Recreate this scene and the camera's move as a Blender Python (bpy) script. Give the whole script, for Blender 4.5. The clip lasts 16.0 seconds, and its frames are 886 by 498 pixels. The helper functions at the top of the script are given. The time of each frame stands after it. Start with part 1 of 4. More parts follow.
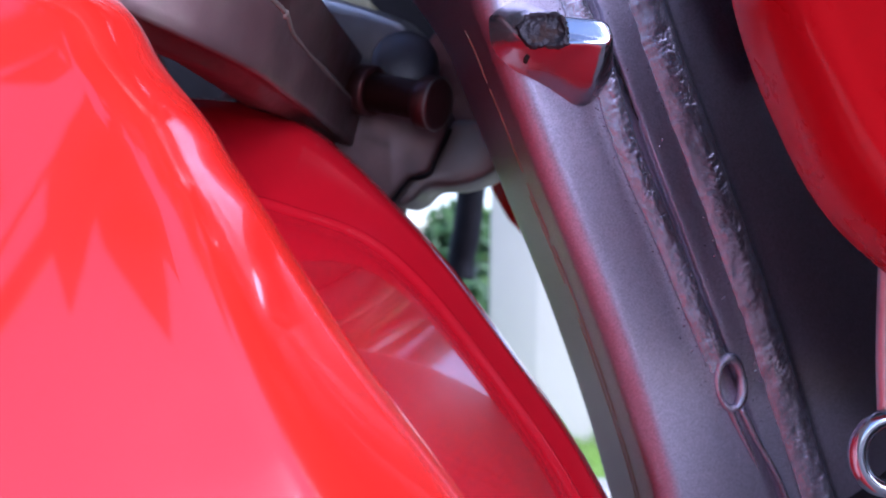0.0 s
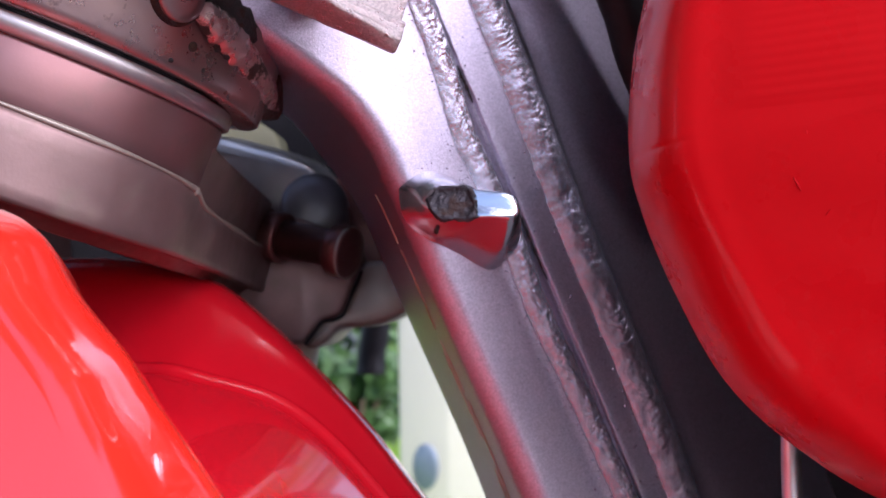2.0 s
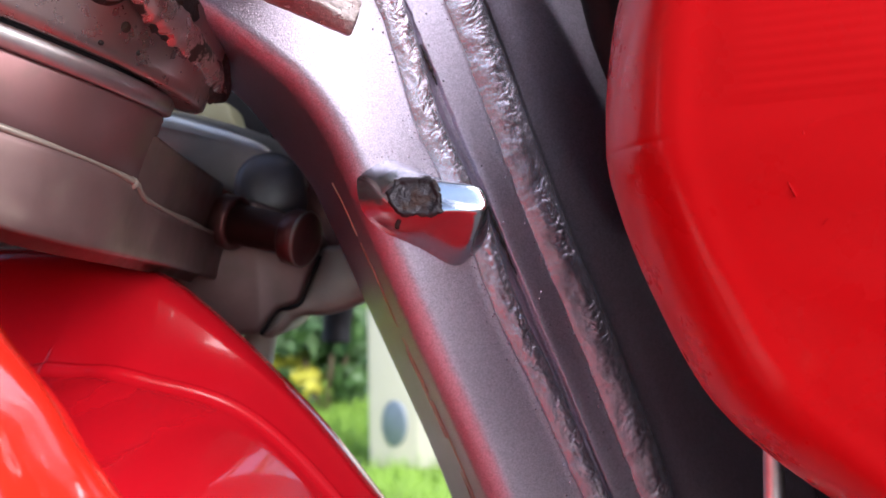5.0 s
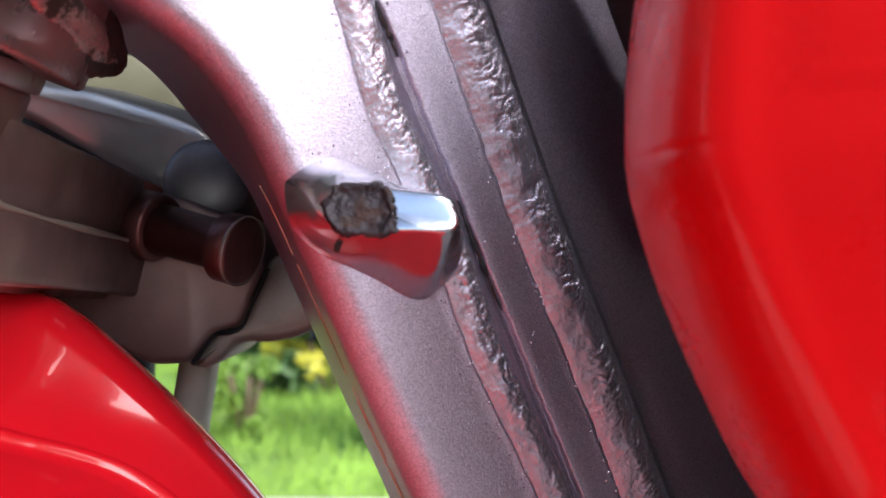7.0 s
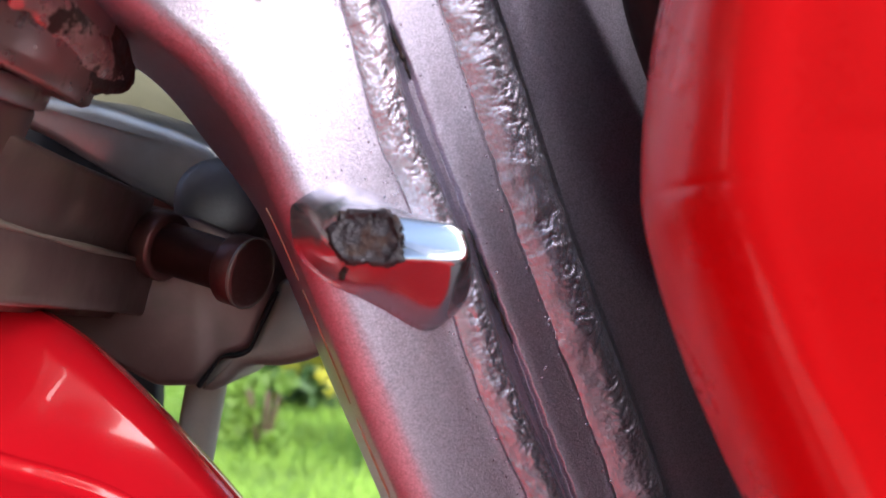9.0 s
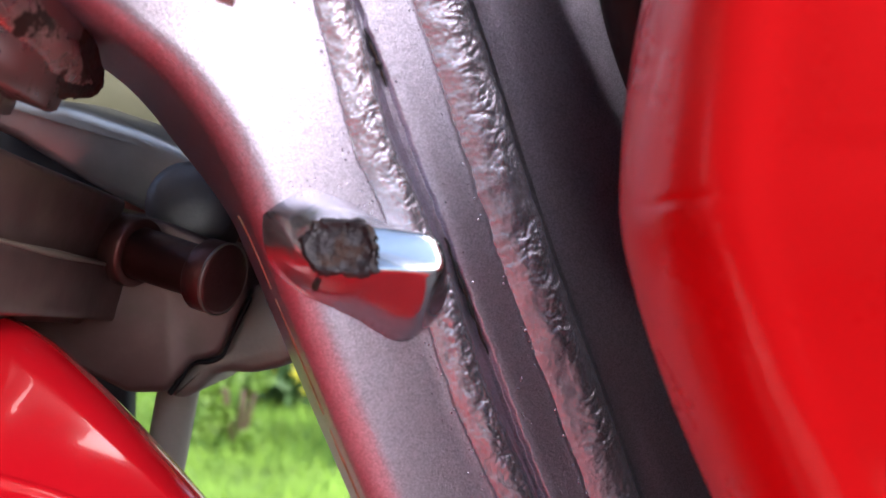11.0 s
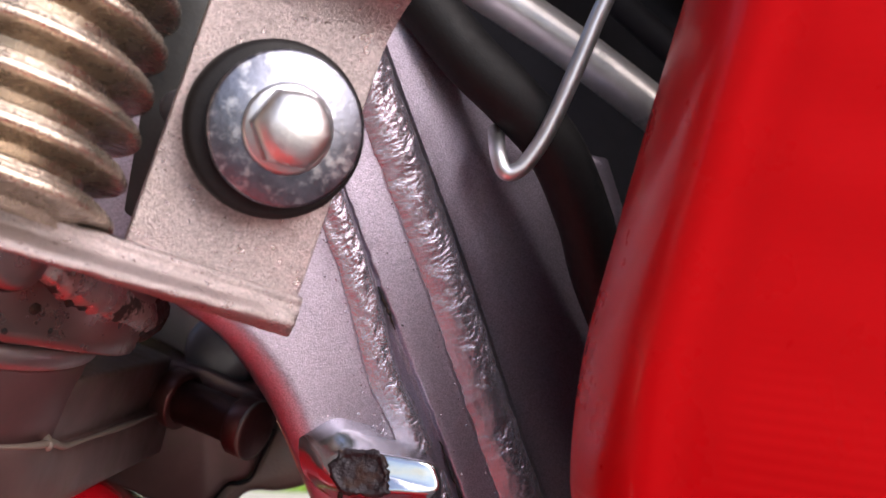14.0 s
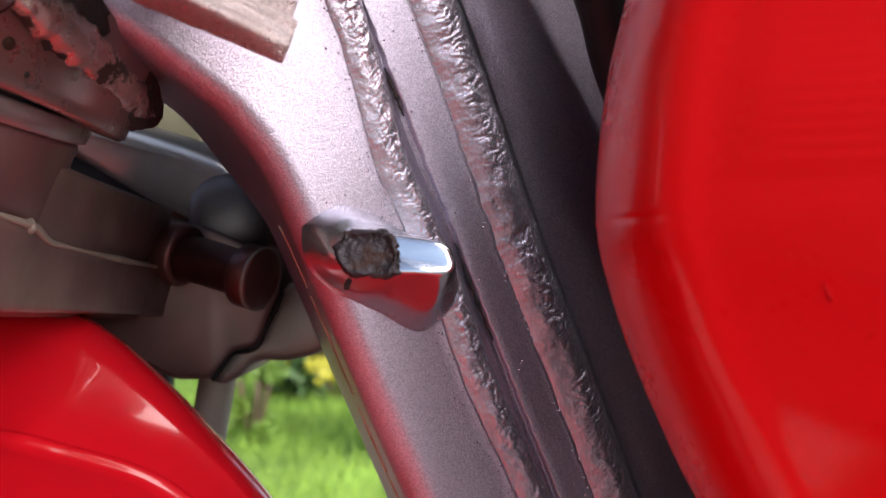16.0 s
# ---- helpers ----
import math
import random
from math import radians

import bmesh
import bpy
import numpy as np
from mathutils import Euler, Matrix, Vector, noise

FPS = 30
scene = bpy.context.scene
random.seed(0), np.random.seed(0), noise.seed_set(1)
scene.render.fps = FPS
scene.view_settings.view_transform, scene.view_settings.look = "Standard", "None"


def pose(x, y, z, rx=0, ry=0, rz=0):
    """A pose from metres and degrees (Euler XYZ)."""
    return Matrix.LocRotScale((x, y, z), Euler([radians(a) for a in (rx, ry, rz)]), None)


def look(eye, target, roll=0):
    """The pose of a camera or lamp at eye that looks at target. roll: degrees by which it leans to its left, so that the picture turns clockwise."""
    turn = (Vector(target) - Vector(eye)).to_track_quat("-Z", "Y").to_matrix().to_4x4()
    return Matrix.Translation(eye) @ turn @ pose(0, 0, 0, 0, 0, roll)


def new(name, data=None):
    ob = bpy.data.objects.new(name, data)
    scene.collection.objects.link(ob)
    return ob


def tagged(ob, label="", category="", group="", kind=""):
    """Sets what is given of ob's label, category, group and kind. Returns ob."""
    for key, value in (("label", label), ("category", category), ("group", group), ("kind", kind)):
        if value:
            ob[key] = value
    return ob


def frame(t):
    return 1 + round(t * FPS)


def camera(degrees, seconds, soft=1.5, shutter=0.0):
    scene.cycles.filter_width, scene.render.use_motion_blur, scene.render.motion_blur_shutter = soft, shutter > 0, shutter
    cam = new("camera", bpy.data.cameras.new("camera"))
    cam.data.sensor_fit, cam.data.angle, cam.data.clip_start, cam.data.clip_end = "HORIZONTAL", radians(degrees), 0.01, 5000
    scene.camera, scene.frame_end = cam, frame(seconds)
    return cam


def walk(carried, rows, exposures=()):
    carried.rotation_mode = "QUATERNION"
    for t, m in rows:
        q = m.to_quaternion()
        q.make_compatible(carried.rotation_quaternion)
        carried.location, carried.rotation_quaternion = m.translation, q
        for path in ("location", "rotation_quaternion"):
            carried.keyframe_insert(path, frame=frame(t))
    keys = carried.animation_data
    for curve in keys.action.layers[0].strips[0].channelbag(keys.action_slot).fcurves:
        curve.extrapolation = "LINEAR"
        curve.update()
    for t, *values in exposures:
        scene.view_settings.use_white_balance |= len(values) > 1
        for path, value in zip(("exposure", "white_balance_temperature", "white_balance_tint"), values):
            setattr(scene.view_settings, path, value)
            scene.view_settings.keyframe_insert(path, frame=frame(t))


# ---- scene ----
cam = camera(44.9, 16.0)
PATH = [
    (0.0, look((0.00304, -0.26210, 0.50916), (-0.06274, 0.23355, 0.51065), 0.96)),
    (0.5, look((-0.00012, -0.26271, 0.51272), (-0.04451, 0.23507, 0.52830), 0.95)),
    (1.0, look((0.00668, -0.26323, 0.51921), (-0.02593, 0.23508, 0.54419), 0.11)),
    (1.5, look((0.00326, -0.26575, 0.52935), (-0.01953, 0.23281, 0.55964), -0.46)),
    (2.0, look((0.00149, -0.26622, 0.53439), (-0.02089, 0.23237, 0.56456), -0.90)),
    (2.5, look((-0.00115, -0.26596, 0.53662), (-0.02408, 0.23253, 0.56799), -1.19)),
    (3.0, look((0.00243, -0.26509, 0.53746), (-0.02024, 0.23346, 0.56803), -1.34)),
    (3.5, look((0.00359, -0.26111, 0.53889), (-0.01408, 0.23785, 0.56596), -1.13)),
    (5.8, look((0.00214, -0.21890, 0.55152), (-0.00147, 0.28109, 0.55045), -0.55)),
    (6.0, look((0.00267, -0.20798, 0.55339), (-0.00086, 0.29200, 0.55086), -0.25)),
    (6.5, look((0.00731, -0.19281, 0.55451), (-0.00021, 0.30711, 0.55021), 0.06)),
    (7.0, look((0.01057, -0.18527, 0.55427), (-0.00360, 0.31453, 0.55315), 0.06)),
    (7.5, look((0.01369, -0.17936, 0.55631), (-0.00627, 0.32024, 0.55782), 0.52)),
    (8.0, look((0.01293, -0.17736, 0.55600), (-0.00854, 0.32216, 0.56066), 1.04)),
    (8.5, look((0.01268, -0.17772, 0.55635), (-0.01097, 0.32169, 0.56221), 1.29)),
    (9.0, look((0.01253, -0.17909, 0.55625), (-0.01239, 0.32024, 0.56344), 1.48)),
    (11.5, look((0.01265, -0.17589, 0.55848), (0.00092, 0.32394, 0.56407), 1.78)),
    (12.0, look((0.01254, -0.17782, 0.55815), (0.00340, 0.32208, 0.56115), 1.75)),
    (12.5, look((0.00729, -0.18376, 0.56697), (0.00432, 0.31623, 0.56807), 1.61)),
    (13.0, look((0.00458, -0.20203, 0.58475), (0.00653, 0.29796, 0.58596), 1.98)),
    (13.5, look((0.00584, -0.21113, 0.59304), (0.00362, 0.28885, 0.58884), 2.56)),
    (14.0, look((0.01061, -0.22395, 0.60892), (0.00228, 0.27584, 0.59740), 2.25)),
    (14.5, look((0.01494, -0.23276, 0.61721), (-0.00137, 0.26686, 0.60644), 1.52)),
    (15.0, look((0.01192, -0.23096, 0.61334), (-0.00971, 0.26847, 0.60339), 1.08)),
    (15.5, look((0.00913, -0.21748, 0.58207), (-0.01026, 0.28213, 0.57981), 1.32)),
    (16.0, look((0.01349, -0.20824, 0.56042), (-0.00546, 0.29140, 0.56228), 1.00)),
]
walk(cam, PATH, exposures=[(0.0, 0.95, 5100, 29), (1.2, 1.1, 5700, 26), (3.5, 1.25, 6100, 20), (6.5, 1.45, 6500, 12), (9.0, 1.55, 6500, 12), (12.5, 1.4, 6500, 14), (13.5, 1.2, 6800, 19), (14.5, 0.92, 7200, 20), (15.3, 1.0, 7100, 19), (16.0, 1.15, 6900, 15)])

# ---- light ----
world = bpy.data.worlds.new("sky")
scene.world = world
world.use_nodes = True
wn = world.node_tree
sky = wn.nodes.new("ShaderNodeTexSky")
sky.sky_type, sky.sun_disc = "NISHITA", False
sky.sun_elevation, sky.sun_rotation = radians(35), radians(130)
sky.air_density, sky.dust_density = 1.0, 0.6
wn.links.new(sky.outputs[0], wn.nodes["Background"].inputs[0])
wn.nodes["Background"].inputs[1].default_value = 0.15
sun = new("sun", bpy.data.lights.new("sun", "SUN"))
sun.data.energy, sun.data.angle, sun.data.color = 3.4, radians(62), (1.0, 0.97, 0.94)
SUN_FROM = Vector((math.sin(radians(130)) * math.cos(radians(35)), math.cos(radians(130)) * math.cos(radians(35)), math.sin(radians(35))))
sun.matrix_world = look(SUN_FROM * 20, (0, 0, 0))
cam.data.dof.use_dof = True
cam.data.dof.focus_distance = 0.215
cam.data.dof.aperture_fstop = 25.0


# ---- materials ----
def material(name, colour, rough=0.5, metal=0.0, coat=0.0, coat_rough=0.05, vary=0.12, scale=60.0, bump=0.0, bump_scale=400.0,
             second=None, second_at=0.6, second_scale=40.0, second_rough=0.8, second_metal=0.0, flake=0.0, flake_scale=2500.0, sharp=0.06, rough_vary=0.12, spec=0.5, coat_ior=1.5):
    """A painted, bare or cast surface: colour with two scales of variation, an optional second coat of stains, flakes and relief."""
    m = bpy.data.materials.new(name)
    m.use_nodes = True
    t = m.node_tree
    b = t.nodes["Principled BSDF"]
    co = t.nodes.new("ShaderNodeTexCoord").outputs["Object"]

    def noise_at(s, detail=4.0, rough_n=0.6):
        n = t.nodes.new("ShaderNodeTexNoise")
        n.inputs["Scale"].default_value, n.inputs["Detail"].default_value, n.inputs["Roughness"].default_value = s, detail, rough_n
        t.links.new(co, n.inputs["Vector"])
        return n.outputs["Fac"]

    def ramp(fac, a, c):
        r = t.nodes.new("ShaderNodeMapRange")
        r.inputs["From Min"].default_value, r.inputs["From Max"].default_value = 0.3, 0.7
        r.inputs["To Min"].default_value, r.inputs["To Max"].default_value = a, c
        t.links.new(fac, r.inputs["Value"])
        return r.outputs[0]

    def mixed(fac, x, y, kind="RGBA"):
        mx = t.nodes.new("ShaderNodeMix")
        mx.data_type = kind
        fi, ai, bi = (0, 6, 7) if kind == "RGBA" else (0, 2, 3)
        for sock, value in ((mx.inputs[fi], fac), (mx.inputs[ai], x), (mx.inputs[bi], y)):
            if isinstance(value, bpy.types.NodeSocket):
                t.links.new(value, sock)
            else:
                sock.default_value = value
        return mx.outputs[2 if kind == "RGBA" else 0]

    rgb = (*colour, 1)
    dark = tuple(c * (1 - vary) for c in colour) + (1,)
    light = tuple(min(1, c * (1 + vary)) for c in colour) + (1,)
    col = mixed(ramp(noise_at(scale), 0, 1), dark, light)
    if vary:
        col = mixed(ramp(noise_at(scale * 9, 3), 0, 0.5), col, rgb)
    roughness = ramp(noise_at(scale * 3), max(0.02, rough - rough_vary * 0.5), rough + rough_vary * 0.5)
    metallic = metal
    if flake:
        v = t.nodes.new("ShaderNodeTexVoronoi")
        v.inputs["Scale"].default_value = flake_scale
        t.links.new(co, v.inputs["Vector"])
        sep = t.nodes.new("ShaderNodeSeparateColor")
        t.links.new(v.outputs["Color"], sep.inputs[0])
        col = mixed(sep.outputs[0], mixed(flake, col, dark), mixed(flake, col, (min(1, colour[0] * 2.0), min(1, colour[1] * 1.9), min(1, colour[2] * 2.0), 1)))
    if second:
        r = t.nodes.new("ShaderNodeMapRange")
        r.inputs["From Min"].default_value, r.inputs["From Max"].default_value = second_at, second_at + sharp
        t.links.new(noise_at(second_scale, 6, 0.62), r.inputs["Value"])
        col = mixed(r.outputs[0], col, (*second, 1))
        roughness = mixed(r.outputs[0], roughness, second_rough, "FLOAT")
        metallic = mixed(r.outputs[0], metal, second_metal, "FLOAT")
    for sock, value in (("Base Color", col), ("Roughness", roughness), ("Metallic", metallic)):
        if isinstance(value, bpy.types.NodeSocket):
            t.links.new(value, b.inputs[sock])
        else:
            b.inputs[sock].default_value = value
    b.inputs["Specular IOR Level"].default_value, b.inputs["Coat IOR"].default_value = spec, coat_ior
    b.inputs["Coat Weight"].default_value, b.inputs["Coat Roughness"].default_value = coat, coat_rough
    if bump:
        bn = t.nodes.new("ShaderNodeBump")
        bn.inputs["Strength"].default_value, bn.inputs["Distance"].default_value = bump, 0.0006
        t.links.new(noise_at(bump_scale, 5), bn.inputs["Height"])
        t.links.new(bn.outputs[0], b.inputs["Normal"])
    return m


FRAME_PAINT = material("violet_grey_metallic_paint", (0.328, 0.300, 0.358), 0.345, 0.92, vary=0.03, scale=30, bump=0.30, bump_scale=2600, flake=0.7, flake_scale=5200, rough_vary=0.02)
WELD_PAINT = material("painted_weld", (0.345, 0.315, 0.365), 0.22, 0.80, vary=0.04, scale=160, bump=0.40, bump_scale=1500, flake=0.4, flake_scale=4500, rough_vary=0.04)
LUG_PAINT = material("glossy_silver_paint", (0.44, 0.455, 0.49), 0.18, 0.95, vary=0.05, scale=90, bump=0.05, bump_scale=300, rough_vary=0.05)
RUST = material("rusted_steel", (0.016, 0.013, 0.013), 0.6, 0.0, vary=0.6, scale=260, bump=0.9, bump_scale=900, second=(0.034, 0.014, 0.009), second_at=0.50, second_scale=200, second_rough=0.8, spec=0.3)
# darker case metal, with maroon reflections of the bodywork put into its colour
DARK_CASE = material("dark_steel_maroon_reflection", (0.150, 0.064, 0.058), 0.36, 0.75, vary=0.25, scale=80, bump=0.2, bump_scale=900)
RED_TANK = material("glossy_red_plastic", (0.455, 0.0035, 0.0055), 0.30, 0.0, coat=0.15, coat_rough=0.05, spec=0.15, vary=0.04, scale=25, bump=0.02, bump_scale=150)
RED_FENDER = material("glossy_red_paint", (0.38, 0.004, 0.009), 0.20, 0.0, coat=0.6, coat_rough=0.03, coat_ior=1.45, vary=0.04, scale=25, bump=0.012, bump_scale=120, spec=0.3)
RED_FAIRING = material("glossy_orange_red_paint", (0.62, 0.018, 0.008), 0.14, 0.0, coat=1.0, coat_rough=0.02, spec=0.5, coat_ior=1.8, vary=0.03, scale=25, bump=0.008, bump_scale=90)
PLATED = material("satin_plated_steel", (0.37, 0.325, 0.315), 0.31, 0.94, vary=0.10, scale=150, bump=0.75, bump_scale=2600, flake=0.45, flake_scale=2600)
ZINC = material("spotted_zinc_plate", (0.165, 0.175, 0.215), 0.36, 1.0, vary=0.35, scale=260, bump=0.16, bump_scale=1200, second=(0.38, 0.39, 0.42), second_at=0.53, second_scale=430, second_rough=0.42, second_metal=0.85, sharp=0.12)
BOLT_STEEL = material("bright_bolt_steel", (0.58, 0.58, 0.59), 0.40, 1.0, vary=0.12, scale=300, bump=0.12, bump_scale=1500)
RUBBER = material("black_rubber", (0.006, 0.0055, 0.006), 0.6, 0.0, spec=0.25, vary=0.3, scale=200, bump=0.15, bump_scale=1200)
FIN_METAL = material("brownish_cast_aluminium", (0.42, 0.35, 0.285), 0.27, 0.92, vary=0.16, scale=140, bump=0.3, bump_scale=1400)
# stains are the alloy's own; the pink tint paints in reflected red bodywork
CASE_METAL = material("stained_cast_alloy", (0.152, 0.094, 0.090), 0.42, 0.65, vary=0.22, scale=45, bump=0.06, bump_scale=900, second=(0.13, 0.092, 0.075), second_at=0.52, second_scale=60, second_rough=0.6, second_metal=0.3, sharp=0.2)
# grey alloy whose pink colour stands for the red panels it reflects
BODY_METAL = material("satin_alloy_red_reflection", (0.195, 0.098, 0.100), 0.40, 0.78, vary=0.08, scale=40, bump=0.03, bump_scale=1100, second=(0.13, 0.095, 0.085), second_at=0.58, second_scale=45, second_rough=0.42, second_metal=0.8, sharp=0.25, rough_vary=0.05)
FLAKED_METAL = material("silver_paint_with_rust_stains", (0.30, 0.21, 0.205), 0.30, 0.85, vary=0.08, scale=70, bump=0.06, bump_scale=900, second=(0.05, 0.022, 0.016), second_at=0.63, second_scale=85, second_rough=0.75)
RIB_METAL = material("flaking_silver_paint", (0.44, 0.31, 0.295), 0.28, 0.8, vary=0.10, scale=90, bump=0.4, bump_scale=700, second=(0.026, 0.012, 0.010), second_at=0.56, second_scale=75, second_rough=0.75, sharp=0.03)
PLATE_GREY = material("grey_cast_plate", (0.085, 0.09, 0.092), 0.42, 0.5, vary=0.25, scale=70, bump=0.2, bump_scale=700)
PALE_CASE = material("pale_cast_aluminium", (0.24, 0.20, 0.17), 0.45, 0.5, vary=0.12, scale=60, bump=0.2, bump_scale=900)
BRIGHT_METAL = material("bright_machined_aluminium", (0.60, 0.60, 0.595), 0.34, 0.8, vary=0.10, scale=120, bump=0.1, bump_scale=1500)
BLACK = material("dull_black_plastic", (0.020, 0.018, 0.021), 0.65, 0.0, spec=0.25, vary=0.3, scale=90, bump=0.1, bump_scale=700)
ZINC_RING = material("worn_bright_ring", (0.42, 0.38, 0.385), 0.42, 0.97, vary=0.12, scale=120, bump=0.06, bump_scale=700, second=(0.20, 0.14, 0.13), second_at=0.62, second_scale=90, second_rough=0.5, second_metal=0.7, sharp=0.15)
CABLE_GREY = material("worn_grey_sleeve", (0.50, 0.47, 0.455), 0.36, 0.55, vary=0.25, scale=90, bump=0.15, bump_scale=600, second=(0.03, 0.03, 0.03), second_at=0.57, second_scale=70, sharp=0.12)
WIRE_STEEL = material("bright_steel_wire", (0.66, 0.65, 0.66), 0.42, 1.0, vary=0.08, scale=300)
LAWN = material("lawn_grass", (0.19, 0.32, 0.04), 0.7, vary=0.45, scale=3)
SOIL = material("dull_paving", (0.11, 0.10, 0.098), 0.85, vary=0.15, scale=4, bump=0.2, bump_scale=60)
LEAF = material("fresh_green_leaves", (0.15, 0.26, 0.035), 0.55, vary=0.5, scale=7)
LEAF_DARK = material("dark_green_leaves", (0.045, 0.10, 0.025), 0.55, vary=0.5, scale=7)
LEAF_YELLOW = material("yellow_green_leaves", (0.55, 0.52, 0.06), 0.55, vary=0.4, scale=9)
BARK = material("brown_bark", (0.12, 0.08, 0.05), 0.85, vary=0.3, scale=20, bump=0.6, bump_scale=60)
WHITE_WALL = material("white_painted_masonry", (0.50, 0.475, 0.39), 0.7, vary=0.05, scale=6, bump=0.2, bump_scale=80)
DARK_WALL = material("dark_light_blocker", (0.07, 0.05, 0.04), 0.8, vary=0.35, scale=6, bump=0.5, bump_scale=40)
GREY_FITTING = material("grey_blue_metal_fitting", (0.20, 0.24, 0.30), 0.4, 0.6, vary=0.1, scale=60)
BOSS_METAL = material("dull_blue_grey_alloy", (0.16, 0.15, 0.158), 0.42, 0.7, vary=0.15, scale=90, bump=0.2, bump_scale=900)
SCUFF = material("rubbed_red_plastic", (0.34, 0.004, 0.006), 0.8, spec=0.05, vary=0.2, scale=900, bump=0.3, bump_scale=2500)
BARE_PATCH = material("bare_rusting_steel", (0.032, 0.027, 0.031), 0.34, 0.75, vary=0.5, scale=420, bump=0.8, bump_scale=800, second=(0.030, 0.012, 0.008), second_at=0.50, second_scale=230, second_rough=0.8, sharp=0.1)
STAND_PAINT = material("pale_silver_paint", (0.46, 0.43, 0.36), 0.45, 0.1, vary=0.12, scale=80, bump=0.1, bump_scale=500)
CREAM = material("cream_patch", (0.40, 0.38, 0.23), 0.5, vary=0.12, scale=60, bump=0.05, bump_scale=300)
# worn seam edge, coloured paler to carry the cream highlight along it
WORN_LIT_EDGE = material("worn_seam_highlight", (0.44, 0.37, 0.27), 0.38, 0.7, vary=0.4, scale=400, bump=0.6, bump_scale=1500)


# ---- helpers of this scene ----
def link_mesh(name, verts, faces, mat, parent=None, label="", smooth=True):
    me = bpy.data.meshes.new(name)
    me.from_pydata([tuple(v) for v in verts], [], faces)
    me.materials.append(mat)
    me.update()
    bm = bmesh.new()
    bm.from_mesh(me)
    bmesh.ops.recalc_face_normals(bm, faces=bm.faces)
    bm.to_mesh(me)
    bm.free()
    if smooth:
        me.polygons.foreach_set("use_smooth", [True] * len(me.polygons))
    ob = new(name, me)
    if parent:
        ob.parent = parent
    if label:
        ob["label"] = label
    return ob


def part(name, bm, mat, parent=None, label="", smooth=True):
    me = bpy.data.meshes.new(name)
    bmesh.ops.recalc_face_normals(bm, faces=bm.faces)
    bm.to_mesh(me)
    bm.free()
    me.materials.append(mat)
    if smooth:
        me.polygons.foreach_set("use_smooth", [True] * len(me.polygons))
    ob = new(name, me)
    if parent:
        ob.parent = parent
    if label:
        ob["label"] = label
    return ob


def spline(points, count):
    """Evenly counted points of a smooth line through the given ones."""
    pts = [Vector(p) for p in points]
    pts = [2 * pts[0] - pts[1]] + pts + [2 * pts[-1] - pts[-2]]
    spans, out = len(pts) - 3, []
    for k in range(count):
        f = k / (count - 1) * spans
        i = min(int(f), spans - 1)
        u = f - i
        a, b, c, d = pts[i:i + 4]
        out.append(0.5 * ((2 * b) + (c - a) * u + (2 * a - 5 * b + 4 * c - d) * u * u + (3 * b - a - 3 * c + d) * u ** 3))
    return out


def curve_at(pairs, x):
    """A smooth value between (x, value) pairs in rising x."""
    xs, ys = [p[0] for p in pairs], [p[1] for p in pairs]
    if x <= xs[0]:
        return ys[0] + (x - xs[0]) * (ys[1] - ys[0]) / (xs[1] - xs[0])
    if x >= xs[-1]:
        return ys[-1] + (x - xs[-1]) * (ys[-1] - ys[-2]) / (xs[-1] - xs[-2])
    i = max(k for k in range(len(xs) - 1) if xs[k] <= x)
    slope = [(ys[min(k + 1, len(xs) - 1)] - ys[max(k - 1, 0)]) / (xs[min(k + 1, len(xs) - 1)] - xs[max(k - 1, 0)]) for k in (i, i + 1)]
    h = xs[i + 1] - xs[i]
    u = (x - xs[i]) / h
    return (ys[i] * (1 + 2 * u) * (1 - u) ** 2 + slope[0] * h * u * (1 - u) ** 2 + ys[i + 1] * u * u * (3 - 2 * u) + slope[1] * h * u * u * (u - 1))


def grid_mesh(rows):
    """Vertices and faces of a sheet from rows of points."""
    verts = [p for r in rows for p in r]
    w = len(rows[0])
    faces = [(i * w + j, i * w + j + 1, (i + 1) * w + j + 1, (i + 1) * w + j) for i in range(len(rows) - 1) for j in range(w - 1)]
    return verts, faces


def tube(name, points, radius, mat, parent=None, label="", sides=16, count=40, ends=True):
    """A round bar, hose or wire along a smooth line; radius may be a function of 0..1 along it."""
    line = spline(points, count)
    verts, faces = [], []
    side = None
    for i, p in enumerate(line):
        ahead = (line[min(i + 1, count - 1)] - line[max(i - 1, 0)]).normalized()
        if side is None:
            side = ahead.orthogonal().normalized()
        side = (side - ahead * side.dot(ahead)).normalized()
        up = ahead.cross(side)
        r = radius(i / (count - 1)) if callable(radius) else radius
        verts += [p + r * (math.cos(2 * math.pi * k / sides) * side + math.sin(2 * math.pi * k / sides) * up) for k in range(sides)]
    for i in range(count - 1):
        faces += [(i * sides + k, i * sides + (k + 1) % sides, (i + 1) * sides + (k + 1) % sides, (i + 1) * sides + k) for k in range(sides)]
    if ends:
        faces += [tuple(range(sides)), tuple((count - 1) * sides + k for k in range(sides))]
    return link_mesh(name, verts, faces, mat, parent, label)


